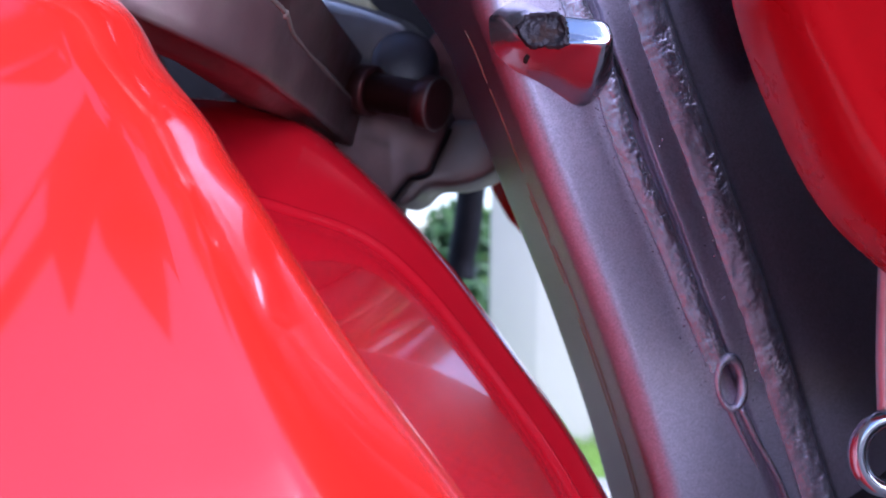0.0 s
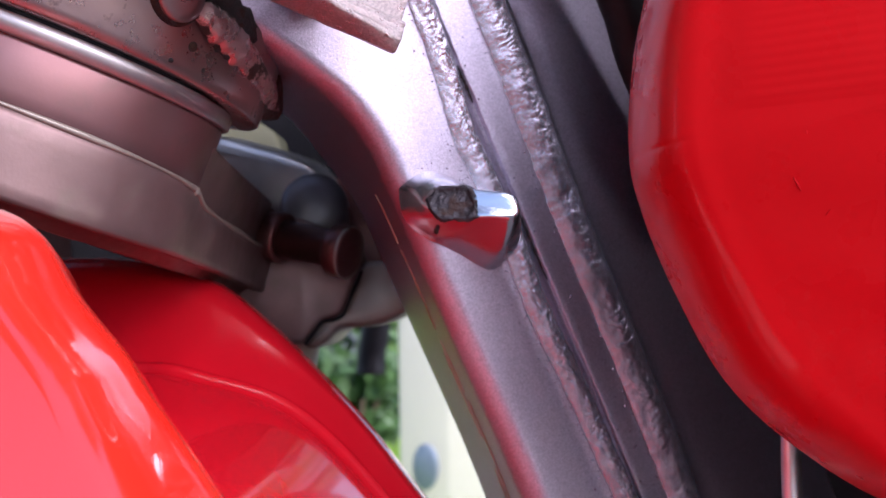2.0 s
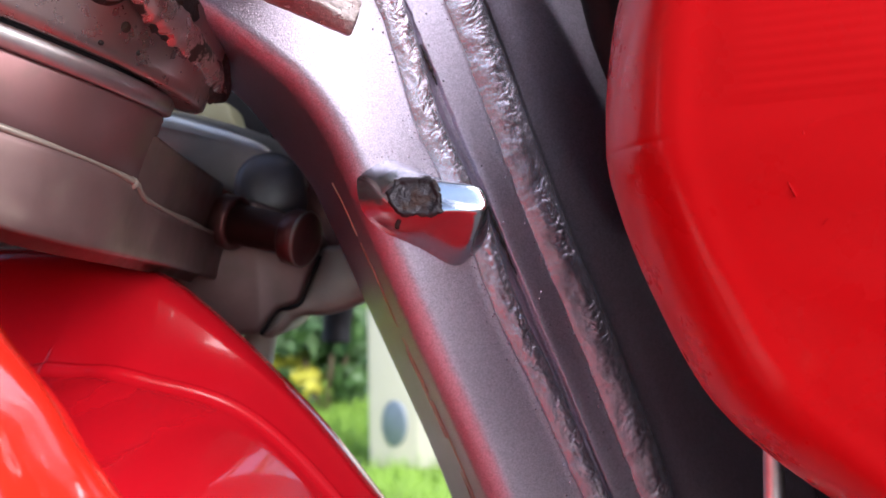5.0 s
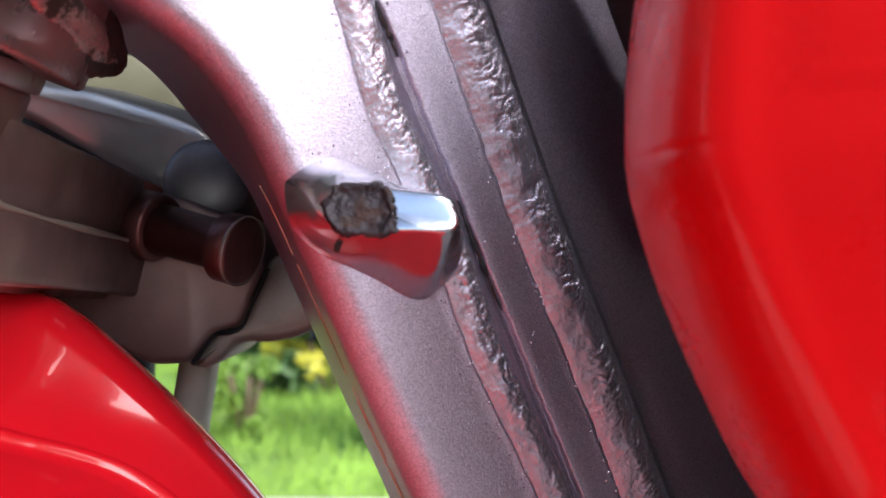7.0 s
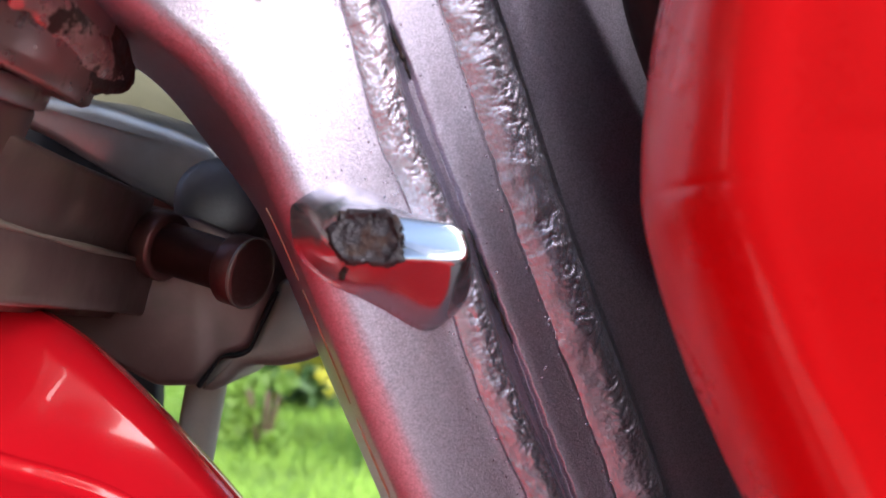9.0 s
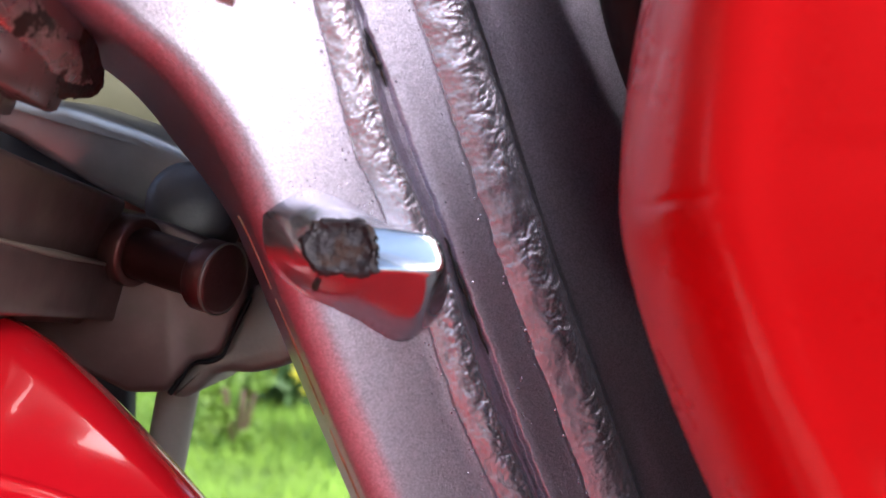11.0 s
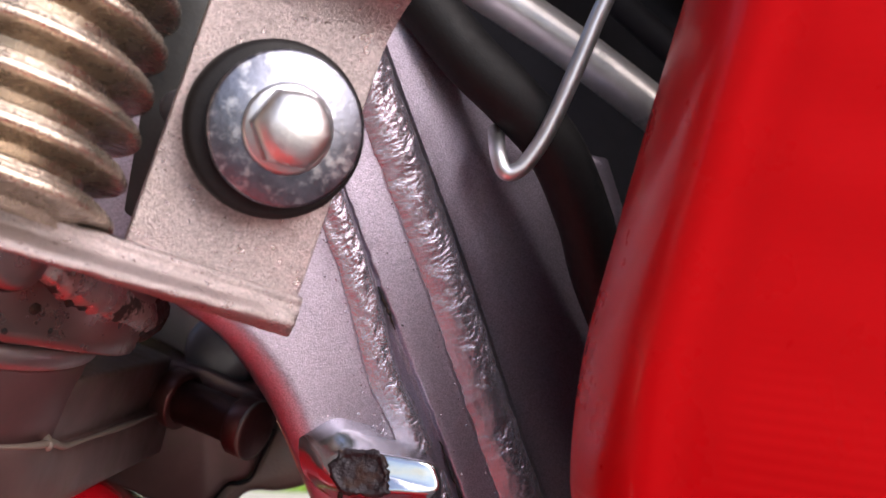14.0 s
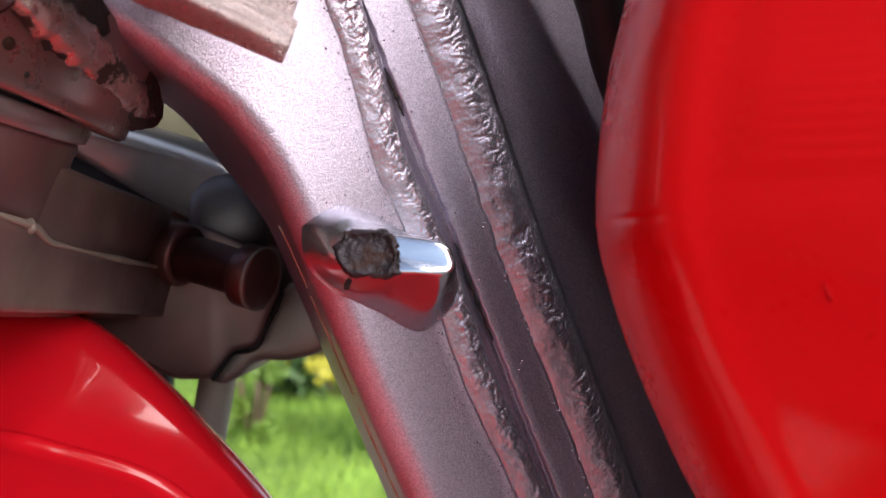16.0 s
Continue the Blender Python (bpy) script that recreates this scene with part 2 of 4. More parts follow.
def lathe(name, base, axis, profile, mat, parent=None, label="", sides=64):
    """A turned piece: profile of (station along the axis, radius)."""
    axis = Vector(axis).normalized()
    side = axis.cross(Vector((0, 1, 0))).normalized()
    up = axis.cross(side)
    verts, faces = [], []
    for s, r in profile:
        verts += [Vector(base) + s * axis + max(r, 1e-5) * (math.cos(2 * math.pi * k / sides) * side + math.sin(2 * math.pi * k / sides) * up) for k in range(sides)]
    for i in range(len(profile) - 1):
        faces += [(i * sides + k, i * sides + (k + 1) % sides, (i + 1) * sides + (k + 1) % sides, (i + 1) * sides + k) for k in range(sides)]
    return link_mesh(name, verts, faces, mat, parent, label)


def prism(name, outline, depth, mat, parent=None, label="", bevel=0.0012, segments=3):
    """A plate or block: an outline of points on its front, pushed back by a vector, with rounded edges."""
    bm = bmesh.new()
    front = [bm.verts.new(p) for p in outline]
    back = [bm.verts.new(Vector(p) + Vector(depth)) for p in outline]
    bm.faces.new(front)
    bm.faces.new(list(reversed(back)))
    n = len(front)
    for i in range(n):
        bm.faces.new((front[i], front[(i + 1) % n], back[(i + 1) % n], back[i]))
    bmesh.ops.recalc_face_normals(bm, faces=bm.faces)
    if bevel:
        bmesh.ops.bevel(bm, geom=bm.edges[:], offset=bevel, segments=segments, profile=0.5, affect="EDGES")
    ob = part(name, bm, mat, parent, label)
    return ob


# ---- ground and garden ----
def ground_sheet():
    tagged(link_mesh("ground", [(-300, -300, 0), (300, -300, 0), (300, 300, 0), (-300, 300, 0)], [(0, 1, 2, 3)], SOIL, smooth=False),
           "dull grey paving reaching to the horizon", "ground", kind="structure")


ground_sheet()


def lawn_sheet():
    rnd = random.Random(3)
    rows = []
    for i in range(24):
        y = 1.87 + i * 0.3
        rows.append([(-4.0 + j * 0.25, y, 0.03 + 0.02 * noise.noise((j * 0.4, i * 0.4, 0))) for j in range(33)])
    v, f = grid_mesh(rows)
    lawn = tagged(link_mesh("lawn", v, f, LAWN), "bright green mown lawn beyond the paving", "lawn", kind="structure")
    verts, faces = [], []
    for _ in range(16000):
        x, y = rnd.uniform(-1.6, 0.8), rnd.uniform(1.88, 5.0)
        a, h, l = rnd.uniform(0, 6.28), rnd.uniform(0.03, 0.06), rnd.uniform(-0.03, 0.03)
        c, s = math.cos(a) * 0.004, math.sin(a) * 0.004
        n = len(verts)
        verts += [(x - c, y - s, 0.02), (x + c, y + s, 0.02), (x + l, y + l, 0.03 + h)]
        faces.append((n, n + 1, n + 2))
    tagged(link_mesh("grass", verts, faces, LAWN, smooth=False), "short bright green grass blades on the lawn", "grass", kind="stuff")
    prism("kerb", [(-4, 1.76, 0.0), (4, 1.76, 0.0), (4, 1.76, 0.07), (-4, 1.76, 0.07)], (0, 0.12, 0), WHITE_WALL, bevel=0.01)
    tagged(bpy.data.objects["kerb"], "pale concrete kerb along the lawn edge", "kerb", kind="structure")


lawn_sheet()


def leaf_cloud(rnd, centre, size, count, leaf):
    verts, faces = [], []
    for _ in range(count):
        d = Vector((rnd.gauss(0, 1), rnd.gauss(0, 1), rnd.gauss(0, 1))).normalized() * rnd.random() ** 0.4
        p = Vector(centre) + Vector((d.x * size[0], d.y * size[1], d.z * size[2]))
        a = Vector((rnd.gauss(0, 1), rnd.gauss(0, 1), rnd.gauss(0, 1))).normalized() * leaf * rnd.uniform(0.6, 1.3)
        b = a.orthogonal().normalized() * a.length * 0.45
        n = len(verts)
        verts += [p - a, p + b, p + a, p - b]
        faces.append((n, n + 1, n + 2, n + 3))
    return verts, faces


def bush(label, x, y, height, width, mat, seed, leaf=0.035, count=1500, trunk=False):
    rnd = random.Random(seed)
    root = tagged(new("tree" if trunk else "bush"), label, "tree" if trunk else "bush", "garden plants")
    root.location = (x, y, 0)
    if trunk:
        tube("trunk", [(0, 0, 0), (0.03, 0.02, height * 0.3), (-0.02, 0.0, height * 0.75)], lambda u: 0.06 * (1 - 0.6 * u), BARK, root, sides=10, count=10)
    else:
        for k in range(5):
            tube("stem", [(0, 0, 0), (0.3 * width * math.cos(k * 1.3), 0.3 * width * math.sin(k * 1.3), height * 0.6)], 0.008, BARK, root, sides=6, count=4)
    verts, faces = [], []
    for k in range(9):
        c = (rnd.uniform(-0.5, 0.5) * width, rnd.uniform(-0.3, 0.3) * width, height * (rnd.uniform(0.55, 0.9) if trunk else rnd.uniform(0.15, 0.85)))
        s = width * rnd.uniform(0.2, 0.4)
        v, f = leaf_cloud(rnd, c, (s, s, s * 0.8), count // 9, leaf)
        faces += [tuple(i + len(verts) for i in q) for q in f]
        verts += v
    link_mesh("crown", verts, faces, mat, root, smooth=False)


bush("small fresh green shrub at the lawn edge", -0.62, 2.75, 0.33, 0.16, LEAF, 1, 0.02, 900)
bush("dense dark green shrub behind the lawn", -0.75, 4.6, 0.9, 0.7, LEAF_DARK, 2, 0.05)
bush("dense green shrub behind the lawn", -0.15, 4.9, 0.8, 0.6, LEAF, 3, 0.05)
bush("yellow flowering shrub behind the lawn", -0.66, 3.6, 0.30, 0.20, LEAF_YELLOW, 4, 0.03, 900)
bush("dark green shrub beside the white post", -0.5, 3.6, 0.4, 0.3, LEAF_DARK, 5, 0.05, 800)
bush("broad leafy garden tree", -1.6, 6.5, 3.2, 2.2, LEAF, 6, 0.11, 2600, True)
bush("broad leafy garden tree", 0.9, 7.5, 3.6, 2.4, LEAF_DARK, 7, 0.11, 2600, True)
bush("broad leafy garden tree", -4.2, 8.0, 3.4, 2.6, LEAF_DARK, 8, 0.12, 2600, True)
bush("broad leafy garden tree", -0.5, 9.5, 3.9, 3.0, LEAF, 9, 0.12, 2600, True)


def gate_post():
    root = tagged(new("post"), "white painted square masonry post with a grey oval fitting", "post")
    c, s = math.cos(radians(38)) * 0.16, math.sin(radians(38)) * 0.16
    x, y = -0.115, 2.55
    prism("shaft", [(x - c, y - s * 0.75, 0), (x, y - s, 0), (x + 0.16, y - s + 0.01, 0), (x + 0.30, y + c - s, 0), (x - c + s * 1.2, y + c + s * 0.4, 0)], (0, 0, 1.5), WHITE_WALL, root, bevel=0.006)
    prism("fitting", [(x - 0.055 + 0.032 * math.cos(k * math.pi / 16), y - 0.079 - 0.012 * math.cos(k * math.pi / 16), 0.150 + 0.058 * math.sin(k * math.pi / 16)) for k in range(32)], (-0.005, -0.016, 0), GREY_FITTING, root, "grey oval metal fitting", bevel=0.004)


gate_post()


def overhanging_tree():
    """The tree whose leaves show as dark shapes in the front panel, plus an added shading canopy."""
    rnd = random.Random(21)
    root = tagged(new("tree"), "tree with drooping broad leaves and an added canopy that shades the motorcycle", "tree", "garden plants")
    root.location = (-0.55, -2.6, 0)
    tube("trunk", [(0, 0, 0), (0.05, 0.1, 1.2), (0.1, 0.4, 2.3), (0.15, 0.9, 2.9)], lambda u: 0.09 * (1 - 0.65 * u), BARK, root, sides=12, count=16)
    verts, faces = [], []
    for k in range(5):
        end = Vector((0.15 + 0.28 * (k - 2), 1.2 + 0.15 * rnd.random(), 2.1 + 0.2 * rnd.random()))
        tube("limb", [(0.13, 0.8, 2.8), tuple((Vector((0.13, 0.8, 2.85)) + end) / 2 + Vector((0, 0, 0.12))), tuple(end)], lambda u: 0.022 * (1 - 0.7 * u), BARK, root, sides=8, count=10)
        for j in range(26):
            at = Vector((0.13, 0.8, 2.85)).lerp(end, 0.35 + 0.65 * rnd.random()) + Vector((rnd.uniform(-0.12, 0.12), rnd.uniform(-0.12, 0.12), rnd.uniform(-0.1, 0.05)))
            way = Vector((rnd.uniform(-0.5, 0.5), rnd.uniform(-0.5, 0.5), rnd.uniform(-1.0, -0.2))).normalized() * rnd.uniform(0.10, 0.19)
            side = way.orthogonal().normalized() * way.length * 0.2
            n = len(verts)
            verts += [at, at + way * 0.4 + side, at + way, at + way * 0.4 - side]
            faces.append((n, n + 1, n + 2, n + 3))
    bough = spline([(0.1, 0.4, 2.3), (0.15, 1.2, 2.40), (0.26, 1.8, 2.28), (0.35, 2.26, 2.10)], 12)
    tube("limb", [tuple(p) for p in bough], lambda u: 0.014 * (1 - 0.8 * u), BARK, root, sides=8, count=16)
    for dx, dy, dz, wx, wy, size in ((0.0, 0.0, 0.0, 0.70, -0.72, 0.36), (-0.02, -0.02, 0.01, 0.40, -0.85, 0.28), (0.03, 0.0, 0.01, 0.85, -0.70, 0.27), (-0.01, 0.03, 0.0, 0.25, -1.0, 0.22), (-0.14, -0.04, 0.02, 0.35, -0.9, 0.26), (-0.18, -0.02, 0.0, 0.10, -1.0, 0.24), (-0.06, 0.10, 0.03, -0.6, -0.4, 0.24)):
        at = bough[11] + Vector((dx, dy, dz))
        way = Vector((wx, wy, -0.25)).normalized() * size
        side = way.cross(Vector((0, 0, 1))).normalized() * size * 0.125
        n = len(verts)
        droop = Vector((0, 0, -0.02))
        verts += [at, at + way * 0.25 + side * 0.8, at + way * 0.55 + side + droop, at + way * 0.8 + side * 0.5 + droop * 2, at + way + droop * 3.5, at + way * 0.8 - side * 0.5 + droop * 2, at + way * 0.55 - side + droop, at + way * 0.25 - side * 0.8]
        faces.append(tuple(range(n, n + 8)))
    # unseen canopy added above the bike to cut the light from overhead
    tube("limb", [(0.15, 1.2, 2.40), (0.35, 2.0, 2.55), (0.5, 2.9, 2.60), (0.6, 3.6, 2.55)], lambda u: 0.03 * (1 - 0.7 * u), BARK, root, sides=8, count=16)
    for j in range(2600):
        d = Vector((rnd.gauss(0, 1), rnd.gauss(0, 1), rnd.gauss(0, 1))).normalized() * rnd.random() ** 0.45
        at = Vector((0.50, 3.02, 2.55)) + Vector((d.x * 0.95, d.y * 0.80, d.z * 0.22))
        way = Vector((rnd.uniform(-1, 1), rnd.uniform(-1, 1), rnd.uniform(-0.7, 0.1))).normalized() * rnd.uniform(0.09, 0.17)
        side = way.cross(Vector((rnd.uniform(-0.4, 0.4), rnd.uniform(-0.4, 0.4), 1))).normalized() * way.length * 0.2
        n = len(verts)
        verts += [at, at + way * 0.45 + side, at + way, at + way * 0.45 - side]
        faces.append((n, n + 1, n + 2, n + 3))
    link_mesh("crown", verts, faces, LEAF_DARK, root, smooth=False)


overhanging_tree()


def left_blocker():
    """Unseen wall added on the left to block sky light and darken reflections."""
    tagged(prism("sky_blocker_west", [(-0.75, -4.5, 0), (-0.75, -0.2, 0), (-0.95, -0.2, 0), (-0.95, -4.5, 0)], (0, 0, 2.6), DARK_WALL, bevel=0.01), "unseen dark wall added to block light from the left", "wall", kind="structure")


left_blocker()

# ---- the motorcycle ----
bike = tagged(new("motorcycle"), "small red motorcycle with violet-grey welded frame and finned engine", "motorcycle")
bike.location = (0, 0, 0)

# the frame plate's own axes: right across it, up along the welds, out towards the viewer
FA, FB, FN = Vector((0.818, 0.3765, 0.435)), Vector((-0.368, -0.2388, 0.8986)), Vector((0.4422, -0.8951, -0.0567))
F0 = Vector((0, -0.0012, 0.55))


def fr(a, b, h=0.0):
    """A point of the frame from millimetres across, along and out of its plate."""
    return F0 + (FA * a + FB * b + FN * h) * 0.001


def weld_two(b):
    return curve_at([(-130, 24.6), (-100, 25.5), (-80, 26.5), (-40, 27.0), (0, 26.8), (40, 28.0), (80, 28.0), (130, 28.5)], b)


def weld_one(b):
    return curve_at([(-130, 9.5), (-78, 9.8), (-62, 9.2), (-42, 8.7), (-25, 7.6), (-12, 7.7), (0, 8.4), (15, 8.0), (27, 7.3), (40, 8.8), (50, 9.8), (58, 10.2), (80, 10.6), (130, 11.5)], b)


def step_at(b):
    """Where the raised left plate ends and the strip between the welds begins."""
    return 13.3 + 0.25 * noise.noise((b * 0.05, 8.0, 3.0))


def left_edge(b):
    return curve_at([(-140, -21.5), (-120, -19.5), (-98, -17.0), (-60, -15.0), (-20, -15.0), (25, -15.0), (37, -15.8), (48, -19.0), (56, -23.5), (63, -28.0), (80, -40.0), (100, -56.0), (140, -90.0)], b)


def wall_slope(b):
    """How far the left wall leans in for each millimetre back."""
    u = min(1.0, max(0.0, (b - 15) / 25))
    return 0.155 - 0.085 * u * u * (3 - 2 * u)


def fillet(b):
    """How far the rounded left edge reaches across and back."""
    return 5.4, 6.5


def bead_line(line, b, half, seed):
    """The wandering middle and half width of a bead."""
    return line(b) + 0.22 * noise.noise((b * 0.13, seed, 0)), half * (1 + 0.07 * noise.noise((b * 0.22, seed, 5)) + 0.05 * noise.noise((b * 0.9, seed, 5)))


def frame_section(b):
    """The frame's outline across at a station along it: from the hidden back of its left wall round to its right flank."""
    out, e = [], left_edge(b)
    r, r2 = fillet(b)
    slope = wall_slope(b)
    out += [(e + slope * (54 - r2) + 5.0, -54.0), (e + slope * (54 - r2) + 1.2, -53.6)]
    for h in (-52.8, -50, -46, -42, -38, -34, -30, -26, -22, -18, -14, -10):
        out.append((e + slope * (-h - r2), h))
    for k in range(13):
        q = radians(180 - 90 * k / 12)
        out.append((e + r + r * math.cos(q), -r2 + r2 * math.sin(q)))
    w1, w2, st = weld_one(b), weld_two(b), step_at(b)
    a0 = e + r
    c, hw = bead_line(weld_one, b, 3.5, 1.0 if b > 5 else 2.0)
    cut = 0.32 if b > 7 or -79 < b < 0 else 0.0
    lip = c - hw
    for k in range(1, 7):
        out.append((a0 + (lip - 0.5 - a0) * k / 6, 0.0))
    out += [(lip - 0.28, 0.10 * (cut > 0)), (lip - 0.02, -cut), (lip + 0.25, -cut), (min(w1 + 1.2, st - 4.2), 0.0)]
    rag = 0.40 * noise.noise((b * 0.4, 3.0, 1.0)) + 0.25 * noise.noise((b * 1.3, 3.0, 7.0))
    x0 = min(c + 0.72 * hw, st - 1.8)
    out += [(x0, -0.1)] + [(x0 + (st - x0) * k, -0.1 - 3.0 * k) for k in (0.12, 0.35, 0.6, 0.85)] + [(st + rag, -3.2), (st + 0.5 + rag, -2.9), (st + 0.75 + rag, -3.3), (st + 1.0 + rag, -3.1), (st + 1.15 + rag, -1.9), (st + 1.5 + rag, -1.8)]
    c, hw = bead_line(weld_two, b, 5.0, 3.0)
    for k in range(1, 5):
        out.append((st + 1.5 + (c - hw - 0.5 - st - 1.5) * k / 4, -1.8))
    out += [(c - hw - 0.25, -1.75), (c - hw, -1.95), (c - hw + 0.3, -2.0)]
    for k in range(0, 19):
        x = w2 + 2.5 + 60 * k / 18
        d = 60 * k / 18
        h = -2.2 - 0.010 * d - 0.0058 * max(0.0, min(d, 27) - 6) ** 2 - 0.255 * max(0.0, d - 27)
        if k == 2:
            out += [(c + hw - 0.3, -2.6), (c + hw, -2.75), (c + hw + 0.3, -2.3), (c + hw + 0.55, -2.4)]
        out.append((x, h))
    for k in range(1, 4):
        out.append((w2 + 63 + k, -26 - 12 * k))
    limit = 80.0 if b < 45 else 80.0 - 1.75 * (b - 45) if b < 53 else 66.0 - 0.55 * (b - 53)
    return [(min(a, limit), h) for a, h in out]


def build_frame():
    rows = []
    stations = [-135 + 275 * i / 360 for i in range(361)]
    for b in stations:
        rows.append([fr(a, b, h + 0.12 * noise.noise((a * 0.05, b * 0.05, 2.0))) for a, h in frame_section(b)])
    v, f = grid_mesh(rows)
    spar = link_mesh("frame_spar", v, f, FRAME_PAINT, bike, "violet-grey metallic painted pressed steel frame spar")
    return spar


spar = build_frame()


def weld_bead(name, line, b0, b1, half, height, seed, base, chevron):
    """A hand-laid bead: short slanting ripples, ragged edges and lumps."""
    rows, step = [], 0.22
    n = int((b1 - b0) / step)
    for i in range(n + 1):
        b = b0 + step * i
        c, hw = bead_line(line, b, half, seed)
        row = []
        for k in range(37):
            u = -1 + k / 18
            crest = (u - 0.05) / (0.95 if u > 0.05 else 1.05)
            dome = max(0.0, 1 - abs(crest) ** 1.9)
            slant = b - chevron * hw * (0.30 * u + 0.40 * abs(u - 0.3 - 0.8 * noise.noise((b * 0.16, seed, 40)))) * (0.75 + 1.1 * noise.noise((b * 0.10, seed, 50))) + 1.1 * noise.noise((u * 1.4, b * 0.28, seed + 60))
            ridge = 1 - 2.4 * abs(noise.noise((u * 1.1, slant * 0.80 + 0.6 * noise.noise((u * 2, b * 0.3, seed)), seed + 20)))
            fine = 1 - 2.4 * abs(noise.noise((u * 3.2 + 0.4 * noise.noise((b * 0.5, u, seed)), slant * 1.7, seed + 31)))
            calm = min(1.0, max(0.3, 0.8 + 1.0 * noise.noise((b * 0.06, seed, 14)))) * min(1.0, max(0.12, 0.85 + 1.3 * u))
            lump = noise.noise((u * 1.3, b * 0.20, seed + 3)) + 0.4 * noise.noise((u * 2.6, b * 0.5, seed + 8))
            h = base - 0.25 + (height + 0.25) * dome + dome ** 0.5 * (calm * (0.25 * ridge + 0.19 * fine) + 0.34 * lump)
            h -= 2.4 * max(0.0, u - 0.72) if base == 0.0 else 0.0
            row.append(fr(c + hw * u, b + 0.2 * noise.noise((u * 3, b * 0.5, seed)), h))
        rows.append(row)
    v, f = grid_mesh(rows)
    return link_mesh(name, v, f, WELD_PAINT, spar, "rippled painted weld bead")


weld_bead("weld_bead", weld_one, 8, 105, 3.5, 0.80, 1.0, 0.0, 1.0)
weld_bead("weld_bead", weld_one, -82, 2, 3.5, 0.75, 2.0, 0.0, 0.4)
weld_bead("weld_bead", weld_two, -132, 125, 5.0, 1.35, 3.0, -1.85, 1.0)


LUG_BASE = [(-14.8, 18.5, -2), (-14.6, 13.5, -2), (-11.5, 7.8, -1), (-6.5, 2.0, -1), (-0.8, -4.9, -1), (5.2, -4.6, -2), (9.0, 1.5, -3), (9.4, 8.0, -3), (4.2, 13.6, -1), (-0.8, 20.5, -1), (-5.6, 24.0, -1), (-12.0, 24.0, -2)]
LUG_TOP = [(-12.9, 17.0, 6.8), (-12.0, 14.2, 8.6), (-7.2, 11.6, 12.0), (-2.0, 9.2, 15.0), (1.8, 7.6, 16.6), (4.3, 7.4, 17.0), (5.2, 9.2, 16.4), (4.9, 12.2, 15.0), (0.0, 15.6, 11.8), (-5.6, 19.0, 8.0), (-9.0, 20.4, 6.2), (-12.0, 19.2, 5.8)]


def round_line(points, u):
    """A point at 0..1 round a closed smooth line."""
    n = len(points)
    f = (u % 1.0) * n
    i, w = int(f) % n, f - int(f)
    a, b, c, d = [Vector(points[(i + k) % n]) for k in (-1, 0, 1, 2)]
    return 0.5 * ((2 * b) + (c - a) * w + (2 * a - 5 * b + 4 * c - d) * w * w + (3 * b - a - 3 * c + d) * w ** 3)


def spatter():
    rnd = random.Random(11)
    verts, faces = [], []
    for _ in range(300):
        b = rnd.uniform(-110, 60)
        side = rnd.choice((0, 0, 0, 1, 1, 2, 3))
        if side == 3:
            u = rnd.uniform(0.55, 1.15)
            q = Vector((-3.0, 10.0, 0)).lerp(round_line(LUG_BASE, u), 1.03 + abs(rnd.gauss(0, 0.08)))
            a, b, h = q.x, q.y, 0.0
            if a < -9.0 or a > 8.0:
                continue
        elif side == 2:
            a, h = step_at(b) + 2.0 + abs(rnd.gauss(0, 2.5)), -1.8
            if a > weld_two(b) - 5.5:
                continue
        elif side == 0:
            a, h = weld_one(b) - 3.6 - abs(rnd.gauss(0, 1.3)), 0.0
        else:
            a, h = weld_two(b) - 5.0 - abs(rnd.gauss(0, 0.8)), -1.8
        r = rnd.uniform(0.10, 0.30)
        n = len(verts)
        verts += [fr(a + r * math.cos(q), b + r * math.sin(q) * 1.2, h - 0.05) for q in (0, 1.05, 2.1, 3.14, 4.19, 5.24)]
        verts += [fr(a + 0.5 * r * math.cos(q), b + 0.5 * r * math.sin(q), h + r * 0.7) for q in (0, 1.05, 2.1, 3.14, 4.19, 5.24)]
        faces += [(n + k, n + (k + 1) % 6, n + 6 + (k + 1) % 6, n + 6 + k) for k in range(6)] + [tuple(n + 6 + k for k in range(6))]
    ob = link_mesh("spatter", verts, faces, WELD_PAINT, spar, "tiny beads of weld spatter")
    ob["kind"] = "stuff"


spatter()


def worn_seam():
    """A fine ragged pressing line along the left wall, in broken runs, its pale highlights painted in."""
    wall = lambda b, h: left_edge(b) + wall_slope(b) * (-h - fillet(b)[1])
    for b0, b1, h0, thick in ((-132, -92, -20.8, 0.75), (-90, -38, -20.2, 0.62), (-36, -20, -20.6, 0.5), (-17, 6, -20.4, 0.6), (8, 22, -20.8, 0.4), (-120, -60, -24.0, 0.4), (-50, -24, -23.4, 0.3)):
        rows, count = [], int((b1 - b0) / 0.5)
        for i in range(count + 1):
            b = b0 + 0.5 * i
            fade = min(1.0, i / 8, (count - i) / 8)
            w = max(0.03, thick * fade * (0.7 + 1.1 * noise.noise((b * 0.35, h0, 1))))
            h = h0 + 0.5 * noise.noise((b * 0.09, 2, h0)) + 0.25 * noise.noise((b * 0.6, 4, h0))
            rows.append([fr(wall(b, h - w) + 0.05, b, h - w), fr(wall(b, h) - 0.22, b, h - w * 0.4), fr(wall(b, h) - 0.22, b, h + w * 0.4), fr(wall(b, h + w) + 0.05, b, h + w)])
        v, f = grid_mesh(rows)
        link_mesh("seam", v, f, WORN_LIT_EDGE, spar, "worn pressing seam with its pale highlight coloured in")


worn_seam()


LUG_MID = sum((Vector(p) for p in LUG_TOP), Vector()) / len(LUG_TOP)


